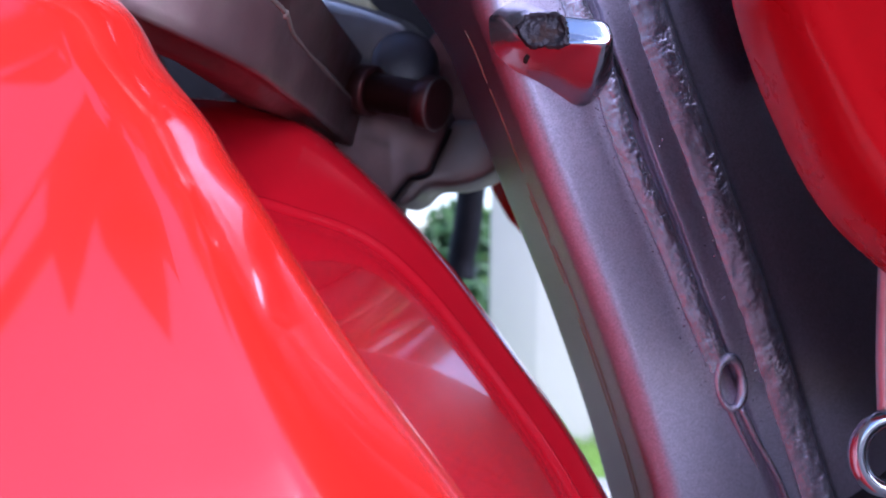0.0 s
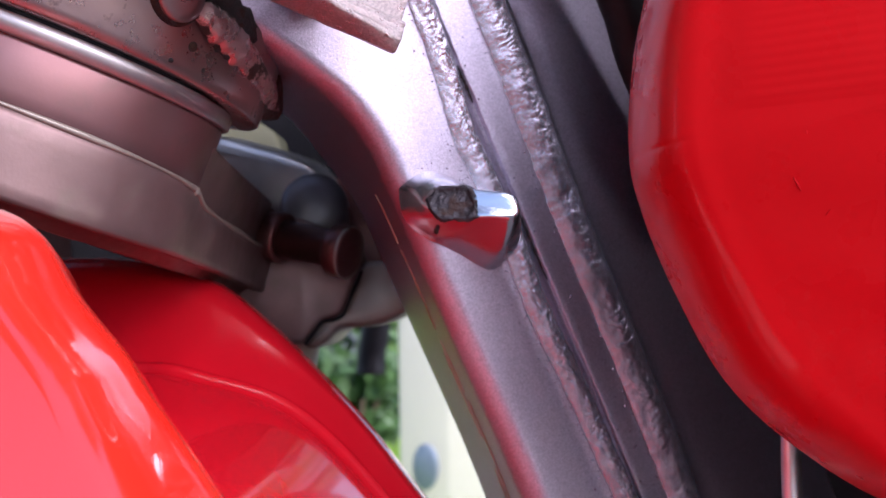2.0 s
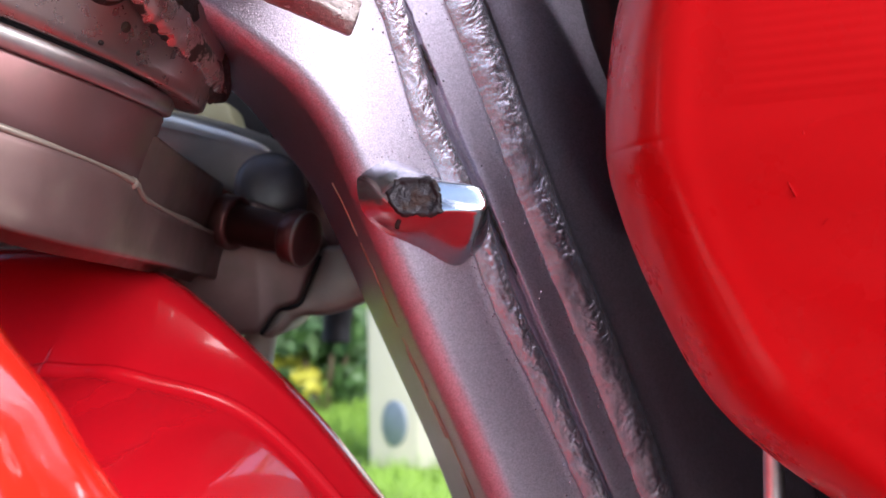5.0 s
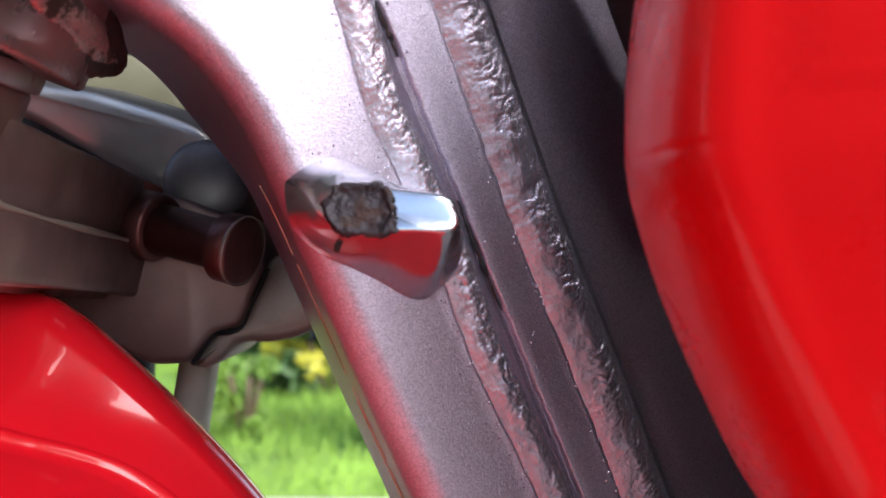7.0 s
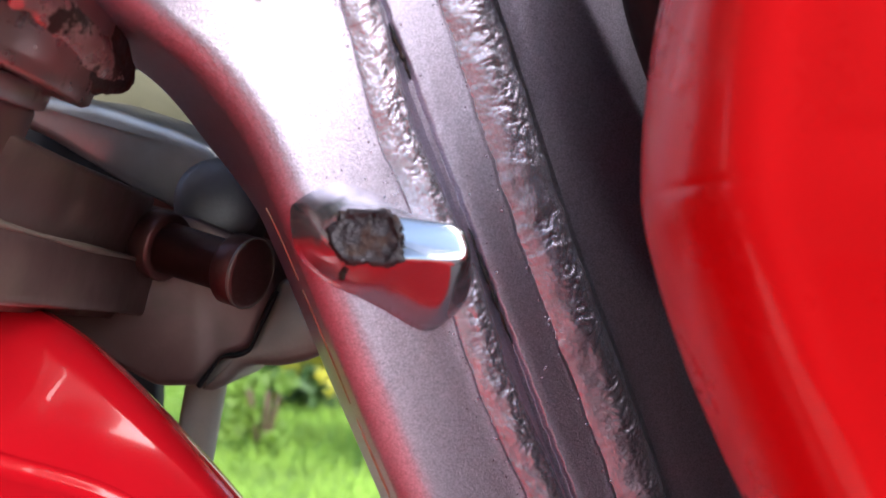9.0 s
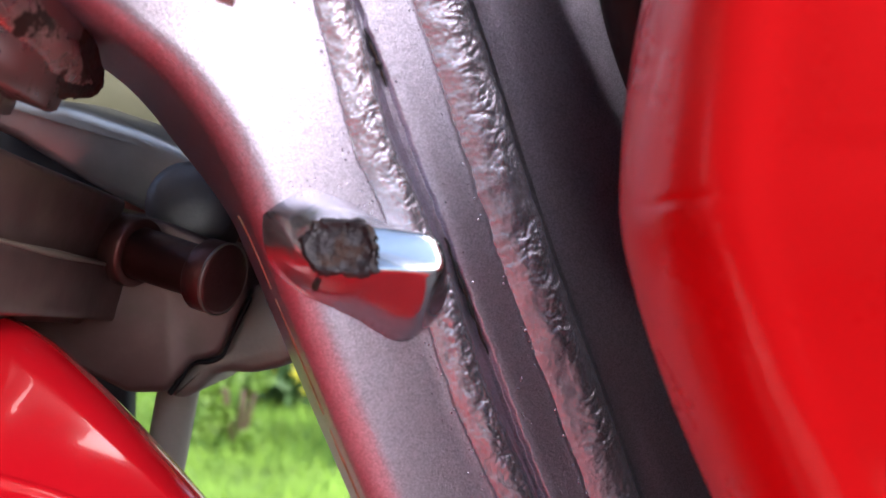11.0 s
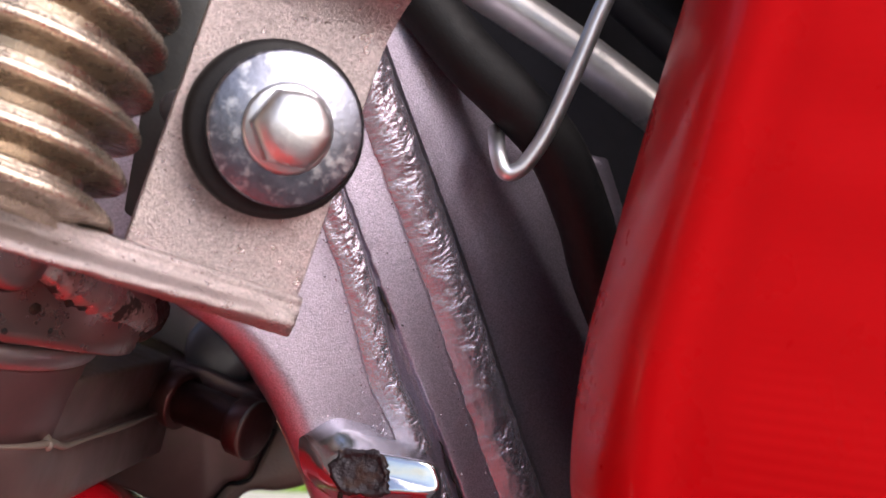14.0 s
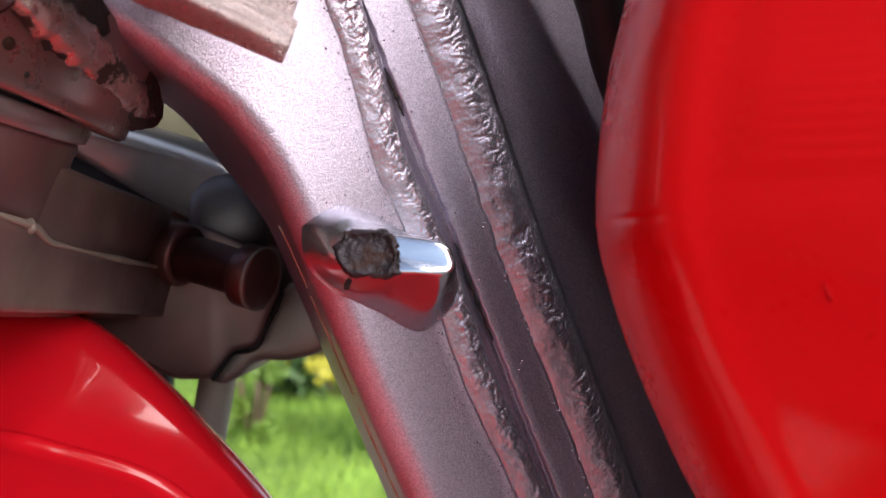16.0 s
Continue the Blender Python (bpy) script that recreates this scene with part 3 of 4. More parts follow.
def lug():
    """The stub of a cut-off tab: a smooth silver lump rising to a slanted cut, with a rusted face."""
    rows = []
    for k in range(31):
        s = k / 30
        row = []
        for j in range(121):
            u = j / 120
            lo, hi = round_line(LUG_BASE, u), round_line(LUG_TOP, u)
            f = min(1.0, s)
            side = f - 0.16 * math.sin(math.pi * f) + 0.05 * math.sin(2 * math.pi * u + 1.0) * math.sin(math.pi * f)
            flare = 0.07 * max(0.0, 1 - s / 0.14) ** 2
            x, y = lo.x + (hi.x - lo.x) * (side - flare), lo.y + (hi.y - lo.y) * (side - flare)
            h = lo.z + (hi.z - lo.z) * f ** 0.9
            q = 2 * math.pi * u
            wob = noise.noise((math.cos(q) * 1.6, math.sin(q) * 1.6, s * 1.8)) * 0.45
            row.append(fr(x + wob * math.cos(q), y - wob * math.sin(q), h + 0.3 * noise.noise((x * 0.2, y * 0.2, 4))))
        rows.append(row)
    for s, rise in ((0.06, 0.35), (0.14, 0.55), (0.3, 0.6), (0.6, 0.55), (1.0, 0.5)):
        row = []
        for j in range(121):
            p = round_line(LUG_TOP, j / 120).lerp(LUG_MID, s)
            row.append(fr(p.x, p.y, p.z + rise + 0.3 * noise.noise((p.x * 0.2, p.y * 0.2, 4))))
        rows.append(row)
    v, f = grid_mesh(rows)
    stub = link_mesh("lug", v, f, LUG_PAINT, spar, "glossy silver painted stub of a cut-off tab")
    along, across, out = Vector((0.79, -0.33, 0.52)).normalized(), Vector((0.40, 0.86, -0.30)).normalized(), Vector((-0.36, 0.44, 0.82))
    patch = []
    for i in range(25):
        row = []
        for j in range(41):
            u, w = -1 + 2 * i / 24, -1 + 2 * j / 40
            m = max(abs(u), abs(w))
            rr = m / max(1e-6, (abs(u) ** 2.4 + abs(w) ** 2.4) ** (1 / 2.4)) * (1 + (0.22 * noise.noise((u * 1.6, w * 1.6, 7)) + 0.10 * noise.noise((u * 6, w * 6, 2))) * m)
            u, w = u * rr, w * rr
            rim = math.exp(-((m - 0.86) / 0.10) ** 2)
            p = Vector((-7.4, 15.6, 10.8)) + along * (6.2 * w) + across * (4.5 * u) + out * (0.45 * rim - 0.35 * (m > 0.97) - 0.15 + 0.22 * noise.noise((u * 3, w * 3, 3)) + 0.1 * noise.noise((u * 9, w * 9, 3)))
            row.append(fr(p.x, p.y, p.z))
        patch.append(row)
    v, f = grid_mesh(patch)
    link_mesh("rust_patch", v, f, BARE_PATCH, stub, "dark rusted patch where the paint has gone")
    lathe("pit", tuple(fr(-12.2, 10.3, 5.3)), tuple(-FA * 0.6 - FB * 0.55 + FN * 0.6), [(-0.001, 0.0006), (0.0001, 0.0005), (0.00015, 0.0)], RUST, stub, "dark rust spot", sides=10)


lug()


def slag_loop():
    """A ring of slag at the lower end of the weld, with a thin run below it."""
    ring = [fr(10.6 + 4.2 * math.cos(q) * 0.9 + 1.2 * math.sin(q), -87.0 + 6.6 * math.sin(q), 0.2) for q in [2 * math.pi * k / 12 for k in range(13)]]
    tube("slag_ring", ring, lambda u: 0.0012 + 0.0004 * math.sin(9 * u), WELD_PAINT, spar, "ring of painted weld slag", count=48, ends=False)
    tube("slag_run", [fr(11, -94, 0), fr(12, -104, 0.1), fr(14, -116, 0), fr(15, -130, -0.4)], lambda u: 0.0012 * (1 - 0.5 * u), WELD_PAINT, spar, count=24)
    tube("slag_run", [fr(8, -93, 0), fr(8.4, -99, 0.1), fr(9.4, -108, 0), fr(10, -114, -0.6)], lambda u: 0.0011 * (1 - 0.7 * u), WELD_PAINT, spar, count=24)


slag_loop()


def crack():
    """The open joint beside the weld, dark with rust."""
    for b0, b1 in ((7, -15), (44, 34)):
        line = [fr(step_at(b) + 0.5 + 0.35 * noise.noise((b * 0.6, 3, 2)), b, -2.55) for b in [b0 + (b1 - b0) * k / 16 for k in range(17)]]
        tube("crack", line, lambda u: 0.00014 + 0.00030 * max(0.0, math.sin(math.pi * u)) * (0.6 + 0.8 * noise.noise((u * 9, b0, 1))), RUST, spar, "dark rusty crack beside the weld", sides=8, count=60)


crack()


# ---- red tank cover ----
TANK_EDGE = [(0.0740, 0.760), (0.0600, 0.705), (0.0493, 0.6585), (0.0430, 0.6333), (0.0368, 0.6078), (0.0323, 0.5874), (0.0309, 0.5680), (0.0330, 0.5558),
             (0.0395, 0.5385), (0.0498, 0.5191), (0.0644, 0.5051), (0.0833, 0.4936), (0.110, 0.486), (0.150, 0.482), (0.24, 0.480), (0.36, 0.49)]


def tank_cover():
    edge = spline([(x, -0.04, z) for x, z in TANK_EDGE], 1500)
    rows = []
    for i, p in enumerate(edge):
        ahead = (edge[min(i + 1, 1499)] - edge[max(i - 1, 0)]).normalized()
        inward = Vector((-ahead.z, 0, ahead.x))
        if inward.x < 0 and inward.z < 0:
            inward = -inward
        row = [p + Vector((0.004, 0.012, 0)), p + Vector((0.001, 0.006, 0))]
        for k in range(34):
            w = 0.046 * (k / 33) ** 1.6
            u = min(1.0, w / 0.0066)
            y = -0.04 - 0.021 * math.sqrt(1 - (1 - u) ** 2) - 0.62 * w + 1.2 * w * w
            q = p + inward * w
            ridge = math.exp(-((w - 0.0085) / 0.0018) ** 2) * 0.0003 + 0.00012 * math.sin(q.z * 330 + 1.5 * math.sin(q.x * 90)) * min(1.0, w / 0.02)
            y -= ridge
            y += 0.0007 * math.exp(-((p.z - 0.5655) / 0.0007) ** 2) * math.exp(-(w / 0.005) ** 2) * (p.x < 0.05)
            inner = max(0.0, min(1.0, (w - 0.013) / 0.004))
            inner = inner * inner * (3 - 2 * inner)
            upper = max(0.0, min(1.0, (q.z - 0.5705) / 0.002))
            y -= 0.0002 * inner * upper
            y -= 0.000022 * inner * upper * math.sin(q.z * 3490) * max(0.0, min(1.0, (w - 0.016) / 0.004))
            row.append(Vector((q.x, y, q.z)))
        far = row[-1]
        row += [far + inward * 0.02 + Vector((0.01, -0.001, 0)), far + inward * 0.04 + Vector((0.05, 0.002, 0)), far + inward * 0.05 + Vector((0.14, 0.06, 0)), far + inward * 0.05 + Vector((0.17, 0.20, 0))]
        rows.append(row)
    v, f = grid_mesh(rows)
    cover = link_mesh("tank_cover", v, f, RED_TANK, bike, "glossy bright red plastic tank cover")
    v, f = grid_mesh([[p + Vector((0.0015, 0.004, 0)) for p in row[2:]] for row in rows])
    link_mesh("liner", v, f, BLACK, cover, "black unpainted inside of the cover")
    # two glossy bumps added so that the rim shows bright dots
    for at in ((0.0667, -0.0478, 0.5042), (0.0718, -0.0540, 0.5020)):
        lathe("nub", at, (-0.56, -0.20, -0.80), [(-0.001, 0.0016), (0.0001, 0.0013), (0.0004, 0.0007), (0.0005, 0.0)], RED_FENDER, cover, "small glossy bump added to catch a bright dot on the rim", sides=20)
    for x, y, z, size, lean in ((0.0574, -0.0760, 0.5635, 0.0020, 0.1), (0.0561, -0.0742, 0.5563, 0.0014, -0.5), (0.0582, -0.0754, 0.5578, 0.0008, -0.3), (0.0608, -0.0755, 0.5511, 0.0007, 0.8)):
        n = Vector((-0.46, -0.87, -0.16)).normalized()
        up = (Vector((lean, 0, 1)) - n * Vector((lean, 0, 1)).dot(n)).normalized()
        across = up.cross(n)
        ring = [Vector((x, y, z)) + n * 0.00005 + up * (size * math.sin(q) * (1 + 0.3 * noise.noise((q * 2, size * 900, 1)))) + across * (0.16 * size * math.cos(q) * (1 + 0.5 * noise.noise((q * 3, size * 900, 4)))) for q in [2 * math.pi * k / 14 for k in range(14)]]
        prism("scuff", ring, -n * 0.0006, SCUFF, cover, "dull rubbed scuff mark", bevel=0)


tank_cover()


# ---- red mudguard and front panel ----
def mudguard():
    """A rolled edge, a hollow facet down to a raised crease, then a deep flank running forward."""
    edge = spline([(-0.150, 0.03, 0.548), (-0.120, 0.03, 0.552), (-0.0985, 0.03, 0.5515), (-0.0865, 0.03, 0.5492), (-0.0725, 0.03, 0.5428), (-0.0600, 0.03, 0.5328), (-0.0465, 0.03, 0.5196), (-0.0335, 0.03, 0.5055),
                   (-0.0173, 0.03, 0.4845), (-0.0017, 0.03, 0.4634), (0.0092, 0.03, 0.4456), (0.030, 0.03, 0.410)], 140)
    rows = []
    for i, p in enumerate(edge):
        ahead = (edge[min(i + 1, 139)] - edge[max(i - 1, 0)])
        ahead.y = 0
        ahead.normalize()
        inward = Vector((ahead.z, 0, -ahead.x))
        fold = curve_at([(-0.15, 0.033), (-0.12, 0.031), (-0.0865, 0.0270), (-0.0725, 0.0235), (-0.060, 0.0172), (-0.0465, 0.0090), (-0.0335, 0.0062), (-0.0173, 0.0050), (0.01, 0.0046), (0.03, 0.0045)], p.x)
        deep = 0.024 * min(1.0, 0.55 + 0.45 * fold / 0.0205)
        row = [p + Vector((0, 0.36, 0)) + inward * 0.14, p + Vector((0, 0.14, 0)) + inward * 0.048, p + Vector((0, 0.06, 0)) + inward * 0.020, p + Vector((0, 0.012, 0)) + inward * 0.003]
        for k in range(40):
            u = k / 39
            # a tight roll at the edge, then the hollow facet
            roll = 0.0075 * math.sqrt(max(0.0, 1 - (1 - min(1.0, u / 0.22)) ** 2))
            y = p.y - roll - (deep - 0.0075) * (0.62 * u + 0.38 * u ** 2.4)
            row.append(p + inward * (fold * u) + Vector((0, y - p.y, 0)))
        base = p + inward * fold + Vector((0, -deep, 0))
        lift = 0.0011 * min(1.0, fold / 0.012)
        for d, w in ((0.0006, -0.0002), (0.0014, 0.0001), (0.0022, 0.0008), (0.0032, 0.0017)):
            row.append(base + Vector((0, -d, 0)) + inward * (w - 0.3 * lift + lift * d / 0.0032))
        start = row[-1]
        for k in range(1, 41):
            u = k / 40
            row.append(start + Vector((0, -0.116 * u, 0)) + inward * (0.0050 * u + 0.0035 * math.sin(math.pi * u) * (fold / 0.0205) + 0.010 * max(0.0, u - 0.8)))
        rows.append(row)
    v, f = grid_mesh(rows)
    link_mesh("mudguard", v, f, RED_FENDER, bike, "glossy deep red painted mudguard with a pressed crease")


mudguard()


def panel_face(x, z):
    """The broad sloping face inside the panel's crease."""
    return -0.1240 + 0.35 * (x + 0.0768) + 0.85 * (z - 0.5275)


def front_panel():
    edge = spline([(-0.170, -0.093, 0.565), (-0.130, -0.092, 0.5612), (-0.1000, -0.091, 0.5572), (-0.0860, -0.0905, 0.5545), (-0.0770, -0.0905, 0.5520), (-0.0720, -0.0915, 0.5480), (-0.0680, -0.0950, 0.5420), (-0.0630, -0.0990, 0.5365), (-0.0562, -0.1040, 0.5297), (-0.0527, -0.105, 0.5245), (-0.0475, -0.105, 0.5181),
                   (-0.0387, -0.105, 0.5052), (-0.0334, -0.105, 0.4977), (-0.0263, -0.105, 0.4886), (-0.0134, -0.106, 0.4731), (0.002, -0.108, 0.450), (0.010, -0.110, 0.430)], 150)
    for _ in range(500):
        edge = edge[:1] + [Vector((b.x * 0.976 + (a.x + c.x) * 0.012, (a.y + b.y + c.y) / 3, b.z * 0.976 + (a.z + c.z) * 0.012)) for a, b, c in zip(edge, edge[1:], edge[2:])] + edge[-1:]
    rows = []
    for i, p in enumerate(edge):
        inward = Vector((-0.62, 0, -0.785))
        row = [p + Vector((0, 0.010, -0.004)), p + Vector((0, 0.004, -0.001))]
        for k in range(70):
            w = 0.20 * (k / 69) ** 1.4
            q = p + inward * w
            face = panel_face(q.x, q.z)
            fall = min(1.0, max(0.0, (p.z - 0.45) / 0.11))
            slope = 12.0 - 6.0 * fall * fall * (3 - 2 * fall)
            band = p.y - 0.002 * math.sqrt(min(1, w / 0.003)) - slope * w
            m = max(band, face)
            y = m + 0.0045 * math.log(math.exp((band - m) / 0.0045) + math.exp((face - m) / 0.0045))
            if k == 0:
                start = y - p.y
            y -= start * math.exp(-(w / 0.008) ** 2)
            row.append(Vector((q.x, y, q.z)))
        rows.append(row)
    v, f = grid_mesh(rows)
    link_mesh("front_panel", v, f, RED_FAIRING, bike, "glossy orange-red painted front panel reflecting the sky")


front_panel()


def unseen_bodywork():
    """Unseen red bodywork added beside the viewer to colour the frame's rounded edge by reflection."""
    rows = []
    for i in range(25):
        rows.append([(-0.185 - 0.20 * (j / 20) ** 1.5 - 0.05 * (i / 12 - 1) ** 2, -0.06 - 0.36 * j / 20, 0.30 + (0.26 + 0.06 * min(1, j / 7)) * i / 24) for j in range(21)])
    v, f = grid_mesh(rows)
    outer = [Vector(p) + Vector((-0.004, 0.002, 0)) for p in v]
    n = len(v)
    rim = [k for k in range(21)] + [21 * i + 20 for i in range(1, 25)] + [24 * 21 + 20 - k for k in range(1, 21)] + [21 * (24 - i) for i in range(1, 24)]
    faces = f + [tuple(n + k for k in reversed(q)) for q in f] + [(a, b, b + n, a + n) for a, b in zip(rim, rim[1:] + rim[:1])]
    link_mesh("unseen_bodywork", list(v) + outer, faces, RED_TANK, bike, "unseen red bodywork added to redden the frame's rounded edge")
    # a second unseen red sheet, added low down as a reflector for the frame
    rows = []
    for i in range(19):
        x = -0.30 + 0.37 * i / 18
        rows.append([(x, -0.05 - 0.38 * j / 14, 0.385 - 0.30 * (j / 14 - 0.35) ** 2 + 0.5 * max(0.0, -0.12 - x) - 0.4 * max(0.0, x) + 0.10 * max(0, j / 14 - 0.3) * (x < 0)) for j in range(15)])
    v, f = grid_mesh(rows)
    n = len(v)
    rim = [k for k in range(15)] + [15 * i + 14 for i in range(1, 19)] + [18 * 15 + 14 - k for k in range(1, 15)] + [15 * (18 - i) for i in range(1, 18)]
    link_mesh("cowl_reflector", list(v) + [Vector(p) - Vector((0, 0, 0.004)) for p in v], f + [tuple(n + k for k in reversed(q)) for q in f] + [(a, b, b + n, a + n) for a, b in zip(rim, rim[1:] + rim[:1])], RED_TANK, bike, "unseen red sheet added below to reflect in the frame")
    # two unseen black panels added to keep light from the right off the flank
    prism("under_blocker", [(0.115, -0.07, 0.20), (0.40, -0.11, 0.20), (0.40, -0.11, 0.485), (0.115, -0.07, 0.478)], (0, 0.012, 0), BLACK, bike, "unseen black panel added to keep sun off the frame's flank", bevel=0.003)
    prism("side_blocker", [(0.26, -0.09, 0.20), (0.26, 0.10, 0.20), (0.26, 0.10, 0.74), (0.26, -0.06, 0.74)], (0.012, 0, 0), BLACK, bike, "unseen black panel added to shut out side light below the tank", bevel=0.003)


unseen_bodywork()

# ---- engine ----
AXIS = Vector((0.35, 0, 0.937)).normalized()
SIDE = Vector((0.937, 0, -0.35)).normalized()
BARREL = Vector((-0.1035, -0.02, 0.600))


def engine_barrel():
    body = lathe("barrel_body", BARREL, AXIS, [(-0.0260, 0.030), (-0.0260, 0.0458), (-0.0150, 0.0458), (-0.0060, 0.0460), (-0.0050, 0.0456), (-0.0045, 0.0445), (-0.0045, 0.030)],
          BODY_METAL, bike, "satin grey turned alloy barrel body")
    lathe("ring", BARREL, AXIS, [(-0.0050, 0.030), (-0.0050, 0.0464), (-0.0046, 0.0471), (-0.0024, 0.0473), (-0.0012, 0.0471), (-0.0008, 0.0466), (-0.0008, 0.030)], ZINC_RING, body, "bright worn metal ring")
    lathe("gap_seal", BARREL, AXIS, [(-0.0008, 0.0445), (0.0004, 0.0445)], BLACK, body)
    rows = []
    for s, dr in ((0.0002, -0.012), (0.0002, -0.0012), (0.0009, -0.0003), (0.003, 0.0), (0.010, 0.0002), (0.018, 0.0), (0.0195, -0.001), (0.0195, -0.018)):
        row = []
        for k in range(145):
            q = radians(-190 + 380 * k / 144)
            u = min(1.0, max(0.0, (math.degrees(q) + 30) / 42))
            r = 0.0486 + 0.0052 * u * u * (3 - 2 * u) + dr
            row.append(BARREL + AXIS * (s - 0.002 * u * u * (s < 0.002)) + SIDE * (r * math.cos(q)) + Vector((0, r * math.sin(q), 0)))
        rows.append(row)
    v, f = grid_mesh(rows)
    link_mesh("collar", v, f, FLAKED_METAL, bike, "silver collar with flaking paint and rust")



engine_barrel()


def cooling_fins():
    """Round fins stacked along the barrel's axis."""
    hub0, up, step, radius = Vector((-0.0592, -0.0571, 0.6331)), Vector((0.202, 0.2726, 1.0)).normalized(), 0.0073, 0.0213
    e1 = Vector((0, 1, 0)).cross(up).normalized()
    e2 = up.cross(e1)
    cylinder = lathe("cylinder", hub0, up, [(-0.026, 0.0), (-0.026, 0.0150), (0.052, 0.0150), (0.052, 0.0)], FIN_METAL, bike, "finned cast aluminium cylinder", sides=32)
    for n in range(-3, 7):
        hub = hub0 + up * (n * step)
        rows = []
        for s, inset in ((-0.00365, 0.0076), (-0.0031, 0.0071), (-0.0024, 0.0044), (-0.0019, 0.0016), (-0.0017, 0.0004), (-0.0013, 0.0), (-0.0005, 0.0001), (0.0, 0.0004), (0.0002, 0.0010),
                         (0.0005, 0.0009), (0.0009, 0.0018), (0.0012, 0.0026), (0.0015, 0.0025), (0.0021, 0.0040), (0.0028, 0.0060), (0.00365, 0.0076)):
            row = []
            for k in range(97):
                q = 2 * math.pi * k / 96
                r = radius - inset + 0.00022 * noise.noise((math.cos(q) * 6, math.sin(q) * 6, n * 3.1)) + 0.0001 * noise.noise((math.cos(q) * 22, math.sin(q) * 22, n * 3.1 + s * 300))
                row.append(hub + e1 * (r * math.cos(q)) + e2 * (r * math.sin(q)) + up * (s + 0.00018 * noise.noise((math.cos(q) * 4, math.sin(q) * 4, n * 1.7))))
            rows.append(row)
        v, f = grid_mesh(rows)
        link_mesh("fin", v, f, FIN_METAL, cylinder)
    prism("head_plate", [(-0.075, -0.030, 0.616), (-0.045, -0.030, 0.6065), (-0.035, -0.030, 0.603), (-0.020, -0.030, 0.645), (-0.008, -0.030, 0.685), (-0.075, -0.030, 0.69)], (0, 0.006, 0), PLATE_GREY, bike, "grey cast plate behind the fins", bevel=0.001)
    lathe("stud", (-0.0375, -0.044, 0.6265), (0.1, -1, 0), [(-0.018, 0.0034), (0.0, 0.0034), (0.0018, 0.0026), (0.0024, 0.0)], BOSS_METAL, bike, "small grey stud beside the bracket", sides=24)


cooling_fins()


# the bracket's own axes
BN = Vector((0.36, -0.93, -0.08)).normalized()
BUP = (AXIS - BN * AXIS.dot(BN)).normalized()
BRT = BUP.cross(BN)
B0 = Vector((-0.0209, -0.0501, 0.6232))


def br(x, y, h=0.0):
    """A point of the bracket from millimetres to its right, up and out, from the bolt's centre."""
    return B0 + (BRT * x + BUP * y + BN * h) * 0.001


